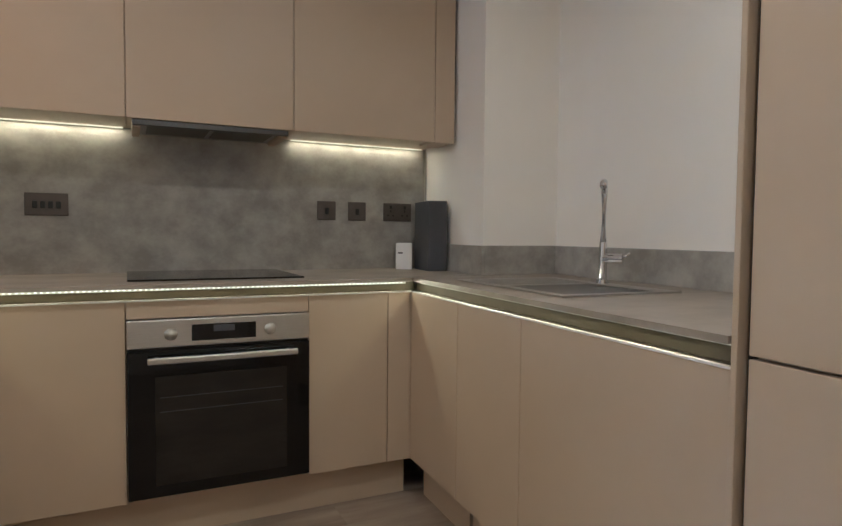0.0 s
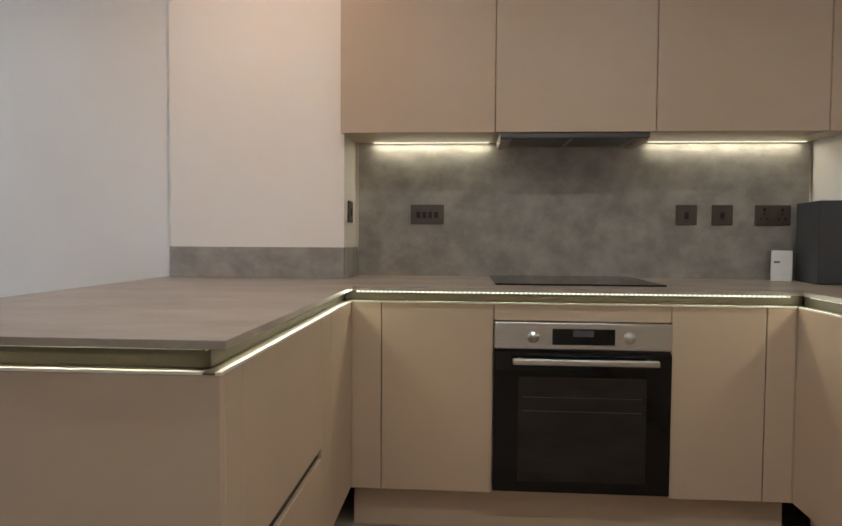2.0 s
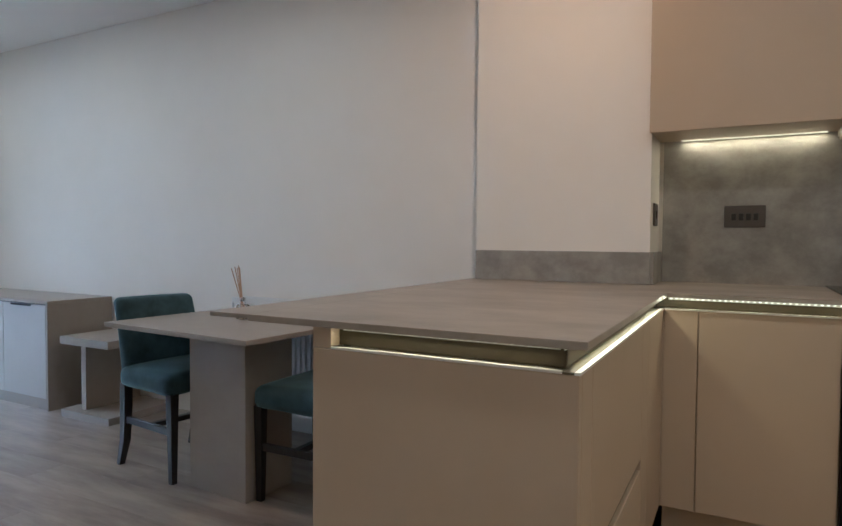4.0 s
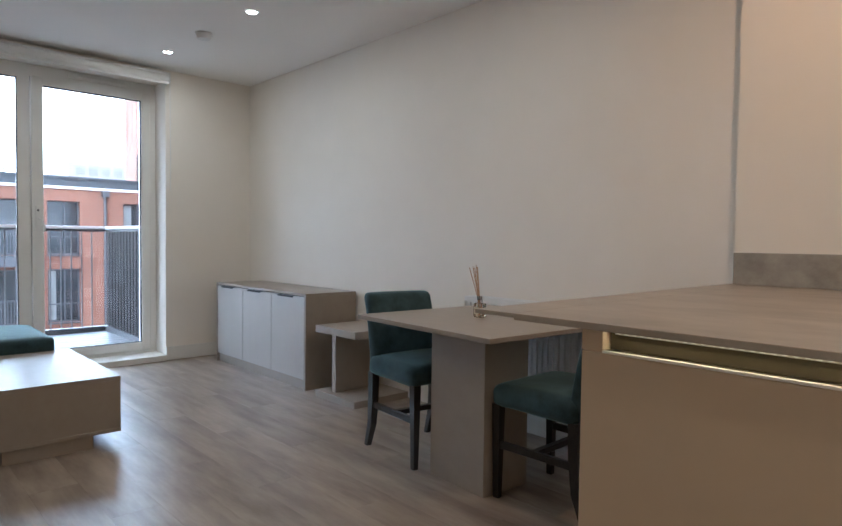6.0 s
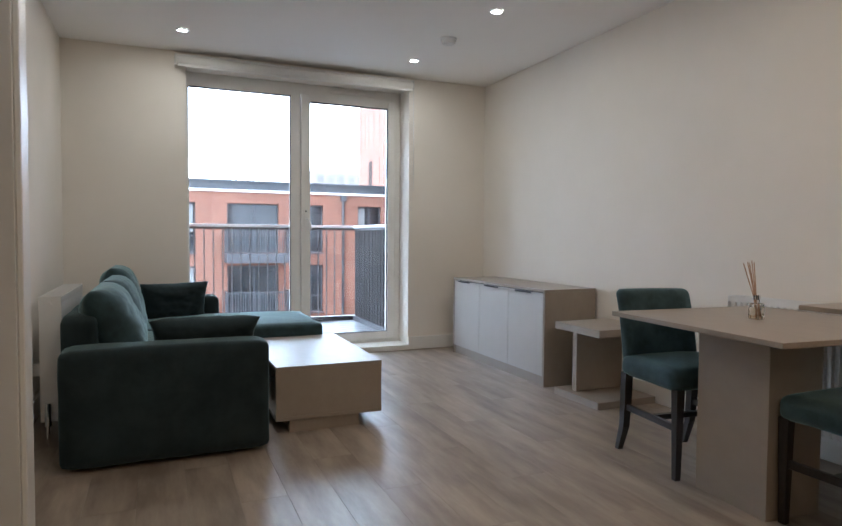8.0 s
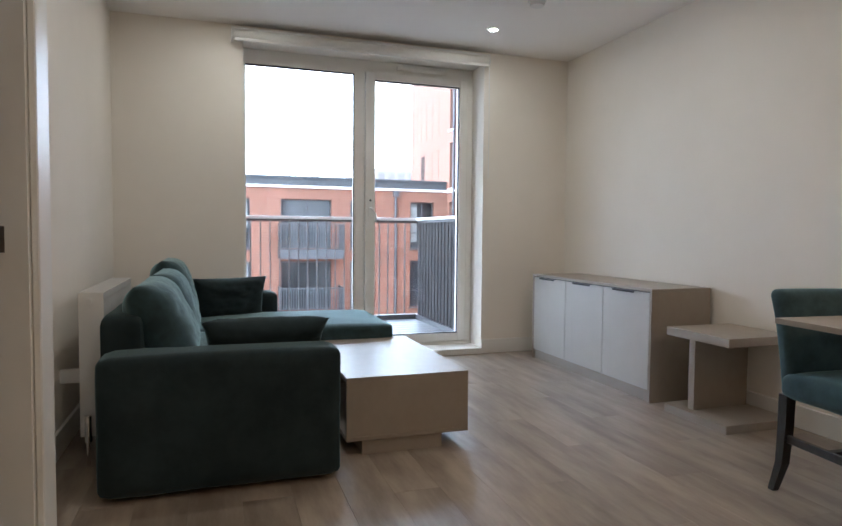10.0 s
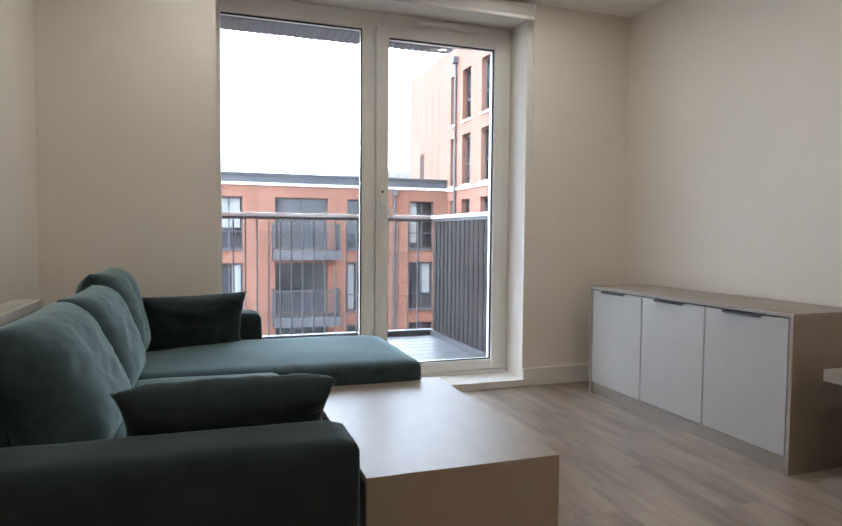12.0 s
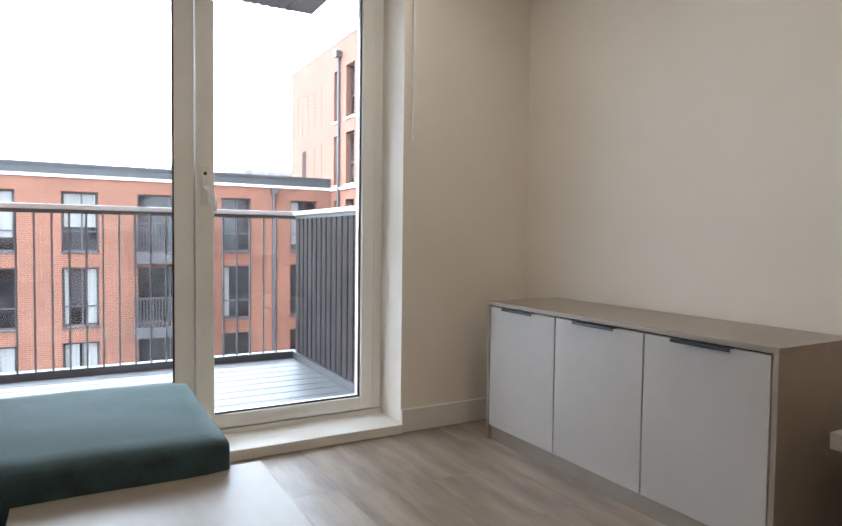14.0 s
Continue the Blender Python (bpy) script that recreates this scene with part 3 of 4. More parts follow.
for cx_, cy_, cr in ((0.16, 0.20, 0.09), (0.45, 0.20, 0.075), (0.16, 0.42, 0.075), (0.45, 0.42, 0.10)):
    bm = bmesh.new()
    ring = [[bm.verts.new((cx_ + r * math.cos(a), cy_ + r * math.sin(a), WT + 0.0074)) for a in [2 * math.pi * k / 40 for k in range(40)]] for r in (cr, cr - 0.003)]
    for k in range(40):
        bm.faces.new((ring[0][k], ring[0][(k + 1) % 40], ring[1][(k + 1) % 40], ring[1][k]))
    part("zone_mark", bm, M_CHAR, hb, "grey printed cooking zone ring")

# wall units
def wall_unit(x0, x1, label, door=True, hood=False):
    u = thing("wall_cabinet", ((x0 + x1) / 2, 0.4, UZ), label, "wall cabinet", "kitchen wall units")
    part("carcass", box(x0 + 0.0005, x1 - 0.0005, UY + 0.021, 0.5845, UZ + 0.012, 2.26), M_UNIT, u)
    part("door", box(x0 + 0.0015, x1 - 0.0015, UY, UY + 0.02, UZ, 2.26, 0.0015, 1), M_UNIT, u)
    if not hood:
        sx0, sx1 = (x0 + 0.085, x1 - 0.01) if x0 < 0 else (x0 + 0.06, x1 + 0.085)
        s = part("light_profile", box(sx0, sx1, 0.546, 0.554, UZ + 0.007, UZ + 0.0115), M_LEDSTRIP, u, "glowing warm white light strip")
    return u
wall_unit(-0.591, 0.009, "cashmere matt handleless wall cabinet with a light strip beneath")
hu = wall_unit(0.009, 0.611, "cashmere matt cabinet over the hob hiding the extractor", hood=True)
wall_unit(0.611, 1.237, "cashmere matt handleless wall cabinet with a light strip beneath")
fl = thing("filler_panel", (1.28, 0.3, UZ), "cashmere matt filler panel at the end of the wall cabinets", "filler panel")
part("panel", box(1.2385, 1.335, UY, UY + 0.02, UZ, 2.26, 0.0015, 1), M_UNIT, fl)
part("return", box(1.2385, 1.335, UY + 0.021, UY + 0.16, UZ + 0.002, UZ + 0.018), M_UNIT, fl)
part("bottom_board", box(1.2385, 1.335, 0.40, 0.5715, UZ + 0.012, UZ + 0.028), M_UNIT, fl)
pl = thing("cabinet_pelmet", (0.4, 0.4, 2.26), "cashmere matt infill panel above the wall cabinets", "infill panel")
part("panel", box(-0.591, 1.335, UY + 0.004, UY + 0.022, 2.2605, CEIL_Z - 0.001), M_UNIT, pl)
eh = thing("extractor_hood", (0.31, 0.35, UZ - 0.02), "slim grey extractor hood under the wall cabinet", "extractor hood")
part("body", box(0.03, 0.59, UY + 0.022, 0.55, UZ - 0.012, UZ + 0.0115, 0.002, 1), M_STEEL, eh)
part("front_lip", box(0.03, 0.59, UY + 0.006, UY + 0.0215, UZ - 0.022, UZ - 0.001, 0.002, 1), M_RACK, eh)
for fx in (0.03, 0.562):
    part("end_bracket", box(fx, fx + 0.028, UY + 0.024, 0.50, UZ - 0.030, UZ - 0.0125, 0.002, 1), M_UNIT, eh)
for fx in (0.08, 0.32):
    part("grease_filter", box(fx, fx + 0.22, 0.29, 0.50, UZ - 0.016, UZ - 0.0125), M_RACK, eh, "grey mesh grease filter")
strip_lamp("wall_unit_lamp_left", (-0.25, 0.549, UZ + 0.006), (-0.25, 0.556, 0), 0.5, 0.010, 0.038, (1.0, 0.70, 0.35))
strip_lamp("wall_unit_lamp_right", (0.99, 0.549, UZ + 0.006), (0.99, 0.556, 0), 0.63, 0.010, 0.044, (1.0, 0.70, 0.35))

# switches and sockets
def plate(x0, x1, z0, z1, label, cat, kind_):
    p = thing(cat.replace(" ", "_"), ((x0 + x1) / 2, 0.571, z0), label, cat, "kitchen switches and sockets")
    part("plate", box(x0, x1, 0.564, 0.5715, z0, z1, 0.002), M_PLATE, p)
    zc = (z0 + z1) / 2
    if kind_ == 4:
        for k in range(4):
            a = x0 + 0.026 + k * 0.026
            part("rocker", box(a, a + 0.017, 0.560, 0.5638, zc - 0.016, zc + 0.012, 0.002, 1), M_BLACK, p)
    elif kind_ == 1:
        part("rocker", box((x0 + x1) / 2 - 0.009, (x0 + x1) / 2 + 0.009, 0.560, 0.5638, zc - 0.018, zc + 0.012, 0.002, 1), M_BLACK, p)
    else:
        for k in (0, 1):
            a = x0 + 0.036 + k * 0.074
            part("rocker", box(a - 0.006, a + 0.006, 0.560, 0.5638, z1 - 0.028, z1 - 0.012, 0.001, 1), M_BLACK, p)
            part("pin_hole", join(box(a - 0.003, a + 0.003, 0.5632, 0.5638, zc + 0.0, zc + 0.010), box(a - 0.018, a - 0.009, 0.5632, 0.5638, zc - 0.020, zc - 0.013), box(a + 0.009, a + 0.018, 0.5632, 0.5638, zc - 0.020, zc - 0.013)), M_BLACK, p)
plate(-0.342, -0.196, 1.112, 1.198, "dark bronze four-gang switch plate on the splashback", "light switch", 4)
plate(0.801, 0.889, 1.114, 1.201, "dark bronze single switch plate on the splashback", "light switch", 1)
plate(0.951, 1.038, 1.114, 1.201, "dark bronze single switch plate on the splashback", "light switch", 1)
plate(1.130, 1.276, 1.114, 1.201, "dark bronze double socket behind the grey folder", "wall socket", 2)
ps = thing("light_switch", (-0.585, 0.44, 1.11), "dark bronze single switch on the side of the recess", "light switch", "kitchen switches and sockets")
part("plate", box(-0.592, -0.584, 0.395, 0.482, 1.115, 1.205, 0.002), M_PLATE, ps)
part("rocker", box(-0.584, -0.580, 0.428, 0.449, 1.143, 1.175, 0.001, 1), M_BLACK, ps)

# folder and small box
fo = thing("document_box", (1.298, 0.395, WT), "dark grey document box standing on the worktop", "box file")
part("case", place(box(-0.043, 0.043, -0.11, 0.11, 0, 0.32, 0.003), pose(1.298, 0.395, WT, 0, 0, -8)), M_CHAR, fo)
part("front_flap", place(box(-0.0425, 0.0425, -0.1125, -0.1102, 0.003, 0.317, 0.001, 1), pose(1.298, 0.395, WT, 0, 0, -8)), M_CHAR, fo)
wb = thing("small_white_box", (1.198, 0.495, WT), "small white carton beside the grey box", "carton")
part("carton", place(box(-0.038, 0.038, -0.04, 0.04, 0, 0.125, 0.0015, 1), pose(1.208, 0.495, WT, 0, 0, -25)), M_WHITEP, wb)
part("print", place(box(-0.028, -0.006, -0.0408, -0.0402, 0.075, 0.082), pose(1.208, 0.495, WT, 0, 0, -25)), M_CHAR, wb, "small grey print")

# sink and tap
sk = thing("sink", (1.27, -0.55, WT), "brushed steel inset sink with a drainer", "sink")
part("rim", join(box(1.075, 1.50, -0.875, -0.845, WT + 0.0005, WT + 0.006), box(1.075, 1.50, -0.525, -0.225, WT + 0.0005, WT + 0.004), box(1.075, 1.105, -0.845, -0.525, WT + 0.0005, WT + 0.006), box(1.42, 1.50, -0.845, -0.525, WT + 0.0005, WT + 0.006)), M_STEEL, sk)
# no real hollow: a flat sheet, its dark colour stands for the bowl's shade
part("bowl", box(1.105, 1.42, -0.845, -0.525, WT + 0.0008, WT + 0.0016), M_RACK, sk, "flat dark plate standing for the shaded bowl")
for k in range(7):
    part("drainer_groove", box(1.11, 1.46, -0.49 + k * 0.035, -0.482 + k * 0.035, WT + 0.004, WT + 0.0065, 0.001, 1), M_STEEL, sk)
sk.matrix_basis = TURN @ Matrix.Translation(sk.location + Vector((0.03, 0, 0)))
tp = thing("kitchen_tap", (1.475, -0.575, WT + 0.006), "chrome monobloc kitchen tap with a swan spout", "tap")
tx, ty, tz = 1.475, -0.575, WT + 0.006
part("base", cyl((tx, ty, tz), (tx, ty, tz + 0.012), 0.022, 0.020, 24), M_CHROME, tp, smooth=False)
part("body", cyl((tx, ty, tz + 0.012), (tx, ty, tz + 0.14), 0.0145, 0.0135, 24), M_CHROME, tp)
dxs, dys = -0.68, -0.73
arc = [(tx, ty, tz + 0.14), (tx, ty, tz + 0.302)] + [(tx + dxs * 0.025 * (1 - math.cos(a)), ty + dys * 0.025 * (1 - math.cos(a)), tz + 0.302 + 0.025 * math.sin(a)) for a in [math.pi / 2 * k / 6 for k in range(1, 7)]] + [(tx + dxs * 0.19, ty + dys * 0.19, tz + 0.327), (tx + dxs * 0.202, ty + dys * 0.202, tz + 0.314)]
part("spout", tube(arc, 0.0115, 14), M_CHROME, tp, smooth=True)
part("lever_body", cyl((tx - 0.0, ty + 0.0, tz + 0.085), (tx + 0.042, ty - 0.046, tz + 0.085), 0.0165, 0.0165, 24), M_CHROME, tp)
part("lever", tube([(tx + 0.042, ty - 0.046, tz + 0.088), (tx + 0.052, ty - 0.056, tz + 0.094), (tx + 0.060, ty - 0.064, tz + 0.104)], 0.005, 10), M_CHROME, tp, smooth=True)

# tall unit
tu = thing("tall_cabinet", (1.36, -1.75, 0), "cashmere matt tall fridge housing with two doors", "tall cabinet")
part("side_panel", box(1.008, 1.698, -1.505, -1.4925, 0, 2.26, 0.0015, 1), M_UNIT, tu)
part("carcass", box(1.045, 1.69, -2.12, -1.5055, 0.15, 2.26), M_UNIT, tu)
# black filler that paints the shade between side panel and doors
part("channel", box(1.035, 1.0445, -1.5178, -1.5055, 0.15, 2.26), M_BLACK, tu, "black strip standing for shade in the door gap")
part("lower_door", box(1.020, 1.040, -2.12, -1.518, 0.155, 0.848, 0.0015, 1), M_UNIT, tu)
part("upper_door", box(1.020, 1.040, -2.12, -1.518, 0.854, 2.26, 0.0015, 1), M_UNIT, tu)
part("plinth", box(1.08, 1.095, -2.12, -1.5055, 0, 0.149), M_UNIT, tu)
tu2 = copy_thing(tu, TURN @ pose(1.36, -2.40, 0))
tu.matrix_basis = TURN @ Matrix.Translation(tu.location)
tagged(tu2, "cashmere matt tall storage cabinet beside the fridge housing")

# ---- living room ----
# sideboard
sb = thing("sideboard", (-4.66, 0.21, 0), "greige board sideboard with three light grey doors", "sideboard")
SX0, SX1, SY0, SY1, SH = -5.360, -3.962, -0.005, 0.422, 0.668
part("top", box(SX0, SX1, SY0, SY1, SH - 0.018, SH, 0.001, 1), M_BOARD, sb)
part("side", box(SX0, SX0 + 0.018, SY0, SY1, 0, SH - 0.0182, 0.001, 1), M_BOARD, sb)
part("side", box(SX1 - 0.018, SX1, SY0, SY1, 0, SH - 0.0182, 0.001, 1), M_BOARD, sb)
part("carcass", box(SX0 + 0.0185, SX1 - 0.0185, SY0 + 0.022, SY1, 0.07, SH - 0.019), M_BLACK, sb, "dark inner carcass behind the doors")
part("plinth", box(SX0 + 0.0185, SX1 - 0.0185, SY0 + 0.018, SY0 + 0.034, 0, 0.069), M_BOARD, sb)
dx = (SX1 - SX0 - 0.040) / 3
for k in range(3):
    a = SX0 + 0.020 + k * dx
    d = part("door", box(a + 0.0028, a + dx - 0.0028, SY0 + 0.001, SY0 + 0.019, 0.074, SH - 0.025, 0.001, 1), M_SBDOOR, sb, "light grey flat door")
    hx = a + dx * 0.5 - 0.01 + 0.006 * k
    part("handle", join(box(hx - 0.105, hx + 0.105, SY0 - 0.018, SY0 + 0.002, SH - 0.0245, SH - 0.0225), box(hx - 0.105, hx + 0.105, SY0 - 0.019, SY0 - 0.0165, SH - 0.034, SH - 0.0225)), M_HANDLE, d, "graphite metal edge pull")

# side table
stb = thing("side_table", (-3.625, 0.21, 0), "greige board side table shaped like an upright I", "side table")
part("top", box(-3.815, -3.378, -0.020, 0.42, 0.430, 0.475, 0.0015, 1), M_BOARD, stb)
part("column", box(-3.700, -3.658, 0.035, 0.40, 0.043, 0.4318, 0.001, 1), M_BOARD, stb)
part("base", box(-3.815, -3.378, -0.020, 0.42, 0.0, 0.0428, 0.0015, 1), M_BOARD, stb)

# coffee table
CX0, CX1, CY0, CY1 = -4.635, -3.632, -1.860, -1.288
ct = thing("coffee_table", ((CX0 + CX1) / 2, (CY0 + CY1) / 2, 0), "greige board coffee table with an open shelf and plinth", "coffee table")
part("top", box(CX0, CX1, CY0, CY1, 0.327, 0.347, 0.001, 1), M_BOARD, ct)
part("end_panel", box(CX1 - 0.019, CX1 - 0.0005, CY0 + 0.001, CY1 - 0.0005, 0.0855, 0.3268), M_BOARD, ct)
part("end_panel", box(CX0 + 0.0005, CX0 + 0.019, CY0 + 0.001, CY1 - 0.0005, 0.0855, 0.3268), M_BOARD, ct)
part("front_panel", box(CX0 + 0.0195, CX1 - 0.0195, CY1 - 0.019, CY1 - 0.0005, 0.0855, 0.3268), M_BOARD, ct)
part("inner_panel", box(CX0 + 0.0195, CX1 - 0.0195, -1.59, -1.572, 0.0855, 0.3268), M_BOARD, ct)
part("bottom", box(CX0, CX1, CY0, CY1, 0.066, 0.085, 0.001, 1), M_BOARD, ct)
part("plinth", box(CX0 + 0.10, CX1 - 0.014, -1.787, -1.413, 0.0, 0.0655), M_BOARD, ct)

# dining table, slightly turned
dt = thing("dining_table", (0, 0, 0), "greige board dining table on a broad panel column", "dining table")
part("top", box(-0.44, 0.44, 0.0, 0.88, 0.670, 0.690, 0.0015, 1), M_BOARD, dt)
part("column", box(-0.088, 0.25, 0.165, 0.425, 0.0, 0.6698, 0.0015, 1), M_BOARD, dt)
dt.matrix_basis = pose(-2.252, -0.550, 0, 0, 0, -4.3)

# dining chairs
def chair(m, label):
    c = thing("dining_chair", (0, 0, 0), label, "dining chair", "chairs at the dining table")
    part("seat", soft_box(-0.20, 0.192, -0.222, 0.222, 0.375, 0.468, 0.035, 0.014, seed=3), M_TEALC, c, "padded teal velvet seat", True)
    back = soft_box(-0.035, 0.035, -0.200, 0.200, 0.0, 0.388, 0.03, 0.0, seed=5)
    for v in back.verts:
        v.co.x += -0.075 * max(0.0, v.co.z / 0.385) ** 1.5 + 0.012 * (v.co.y / 0.200) ** 2
    part("backrest", place(back, Matrix.Translation((-0.195, 0, 0.385))), M_TEALC, c, "padded teal velvet low backrest", True)
    for sy in (-1, 1):
        leg = box(-0.019, 0.019, -0.019, 0.019, 0, 0.385)
        for v in leg.verts:
            k = 1 - 0.35 * (1 - v.co.z / 0.385)
            v.co.x, v.co.y = v.co.x * k, v.co.y * k
        part("leg", place(leg, Matrix.Translation((0.172, sy * 0.188, 0))), M_DARKW, c, "black-stained tapered leg")
        pts = [(-0.185, sy * 0.188, 0.385), (-0.188, sy * 0.188, 0.25), (-0.198, sy * 0.188, 0.12), (-0.238, sy * 0.188, 0.0)]
        bm = bmesh.new()
        rings = []
        for (x, y, z), s in zip(pts, (0.02, 0.019, 0.017, 0.013)):
            rings.append([bm.verts.new((x + a * s, y + b * s, z)) for a, b in ((-1, -1), (1, -1), (1, 1), (-1, 1))])
        for a, b in zip(rings, rings[1:]):
            for k in range(4):
                bm.faces.new((a[k], b[k], b[(k + 1) % 4], a[(k + 1) % 4]))
        bm.faces.new(rings[0])
        bm.faces.new(rings[-1][::-1])
        part("leg", bm, M_DARKW, c, "black-stained raked back leg")
        part("stretcher", box(-0.178, 0.160, sy * 0.188 - 0.009, sy * 0.188 + 0.009, 0.205, 0.235, 0.002, 1), M_DARKW, c)
    part("cross_stretcher", box(-0.014, 0.014, -0.1785, 0.1785, 0.208, 0.232, 0.002, 1), M_DARKW, c)
    c.matrix_basis = m
    return c
ch1 = chair(pose(-2.556, -0.195, 0, 0, 0, -6.8), "teal velvet dining chair with black legs facing the table")
ch2 = copy_thing(ch1, pose(-1.795, -0.155, 0, 0, 0, 181))
tagged(ch2, "teal velvet dining chair tucked between table and peninsula")

# reed diffuser
rd = thing("reed_diffuser", (-2.258, -0.139, 0.690), "clear glass reed diffuser bottle with wooden reeds", "reed diffuser")
rx_, ry_ = -2.258, -0.139
part("bottle", join(box(rx_ - 0.023, rx_ + 0.023, ry_ - 0.023, ry_ + 0.023, 0.6905, 0.757, 0.007), cyl((rx_, ry_, 0.757), (rx_, ry_, 0.772), 0.011, 0.011)), M_GLASS, rd, "clear square glass bottle")
part("oil", box(rx_ - 0.019, rx_ + 0.019, ry_ - 0.019, ry_ + 0.019, 0.694, 0.712, 0.004), M_OIL, rd)
part("collar", cyl((rx_, ry_, 0.772), (rx_, ry_, 0.790), 0.013, 0.013, 20), M_CHROME, rd, "silver collar")
part("label", box(rx_ - 0.013, rx_ + 0.013, ry_ - 0.0245, ry_ - 0.0235, 0.708, 0.740), M_LABEL, rd, "cream paper label")
for k in range(5):
    ex, ey = -0.060 + 0.010 * (k % 3) + 0.04 * (k == 4), -0.01 + 0.012 * (k % 4)
    part("reed", tube([(rx_ - ex * 0.25, ry_ - ey * 0.3, 0.70), (rx_ + ex, ry_ + ey, 0.918 + 0.006 * (k % 3))], 0.0022, 6), M_REED, rd)

# radiators
def radiator(name, x0, x1, wall_y, s, z0, z1, label):
    """A panel radiator; s: the way that its front looks (+1: +y)."""
    r = thing("radiator", ((x0 + x1) / 2, wall_y + s * 0.06, z0), label, "radiator", "panel radiators")
    ya, yb = sorted((wall_y + s * 0.025, wall_y + s * 0.120))
    yf = wall_y + s * 0.120
    bm = bmesh.new()
    n = int((x1 - x0 - 0.03) / 0.0333)
    prof = []
    for k in range(n):
        a = x0 + 0.015 + k * (x1 - x0 - 0.03) / n
        w = (x1 - x0 - 0.03) / n
        prof += [(a + 0.10 * w, 0.0), (a + 0.25 * w, 0.010), (a + 0.75 * w, 0.010), (a + 0.90 * w, 0.0)]
    prof = [(x0, 0.0)] + prof + [(x1, 0.0)]
    lo, hi = [], []
    for x, d in prof:
        y = yf - s * 0.012 + s * d
        lo.append(bm.verts.new((x, y, z0 + 0.02)))
        hi.append(bm.verts.new((x, y, z1 - 0.03)))
    for k in range(len(prof) - 1):
        bm.faces.new((lo[k], lo[k + 1], hi[k + 1], hi[k]))
    part("front_panel", bm, M_WHITEP, r, "white ribbed steel panel")
    for a, b in ((z1 - 0.03, z1 - 0.004), (z0, z0 + 0.02)):
        part("edge_rail", box(x0, x1, *sorted((yf - s * 0.012, yf)), a, b), M_WHITEP, r)
    part("back_panel", box(x0, x1, *sorted((wall_y + s * 0.025, wall_y + s * 0.037)), z0, z1 - 0.004), M_WHITEP, r)
    # solid charcoal fill; the shade between the panels is put into its colour
    part("convector", box(x0 + 0.004, x1 - 0.004, *sorted((wall_y + s * 0.039, yf - s * 0.014)), z0 + 0.03, z1 - 0.022), M_CHAR, r, "charcoal block standing for the radiator's shaded inside")
    part("side_cover", box(x0 - 0.001, x0 + 0.002, ya, yb, z0, z1, 0.0008, 1), M_WHITEP, r)
    part("side_cover", box(x1 - 0.002, x1 + 0.001, ya, yb, z0, z1, 0.0008, 1), M_WHITEP, r)
    grille = [box(x0, x1, yy - 0.0015, yy + 0.0015, z1 - 0.004, z1) for yy in [ya + (yb - ya) * k / 5 for k in range(6)]]
    m_ = int((x1 - x0) / 0.03)
    for k in range(m_ + 1):
        xx = x0 + (x1 - x0) * k / m_
        grille.append(box(xx - 0.002, xx + 0.002, ya, yb, z1 - 0.0045, z1 - 0.0005))
    part("top_grille", join(*grille), M_WHITEP, r, "white slotted top grille")
    return r
r1 = radiator("radiator", -4.79, -3.90, SOUTH + 0.088, 1, 0.11, 0.718, "white panel radiator on the wall behind the sofa")
part("blanking_plug", join(cyl((-3.8989, SOUTH + 0.155, 0.682), (-3.894, SOUTH + 0.155, 0.682), 0.017, 0.017, 24), cyl((-3.894, SOUTH + 0.155, 0.682), (-3.886, SOUTH + 0.155, 0.682), 0.012, 0.011, 24)), M_WHITEP, r1)
for bx in (-4.62, -4.1):
    part("bracket", box(bx - 0.015, bx + 0.015, SOUTH + 0.001, SOUTH + 0.1128, 0.30, 0.36), M_WHITEP, r1, "white wall bracket")
vl = part("valve", join(cyl((-3.86, SOUTH + 0.150, 0.10), (-3.86, SOUTH + 0.150, 0.21), 0.014, 0.014, 16), cyl((-3.90, SOUTH + 0.150, 0.14), (-3.86, SOUTH + 0.150, 0.14), 0.009)), M_CHROME, r1, "chrome radiator valve")
part("pipe", cyl((-3.86, SOUTH + 0.150, 0.001), (-3.86, SOUTH + 0.150, 0.10), 0.0075), M_CHROME, r1)
radiator("radiator", -2.785, -1.75, NORTH, -1, 0.12, 0.727, "white ribbed panel radiator on the wall behind the table")

# socket on the north wall
so = thing("wall_socket", (-3.12, NORTH, 0.42), "white double socket on the wall behind the table", "wall socket")
part("plate", box(-3.165, -3.080, NORTH - 0.009, NORTH - 0.0005, 0.42, 0.506, 0.002), M_WHITEP, so)
part("rocker", box(-3.138, -3.108, NORTH - 0.011, NORTH - 0.009, 0.448, 0.478), M_CHAR, so)

# sofa with chaise
sf = thing("corner_sofa", (-4.35, -2.35, 0), "teal velvet corner sofa with a chaise by the window", "sofa")
part("near_arm", soft_box(-3.60, -3.395, -2.80, -1.925, 0.02, 0.528, 0.035, 0.006, seed=11), M_TEAL2, sf, "teal velvet arm, coloured darker than the cushions", True)
part("far_arm", soft_box(-5.59, -5.37, -2.80, -1.985, 0.02, 0.560, 0.04, 0.006, seed=12), M_TEAL2, sf, "teal velvet arm, coloured darker than the cushions", True)
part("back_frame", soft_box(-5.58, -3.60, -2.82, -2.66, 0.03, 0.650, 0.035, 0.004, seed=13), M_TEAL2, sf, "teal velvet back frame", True)
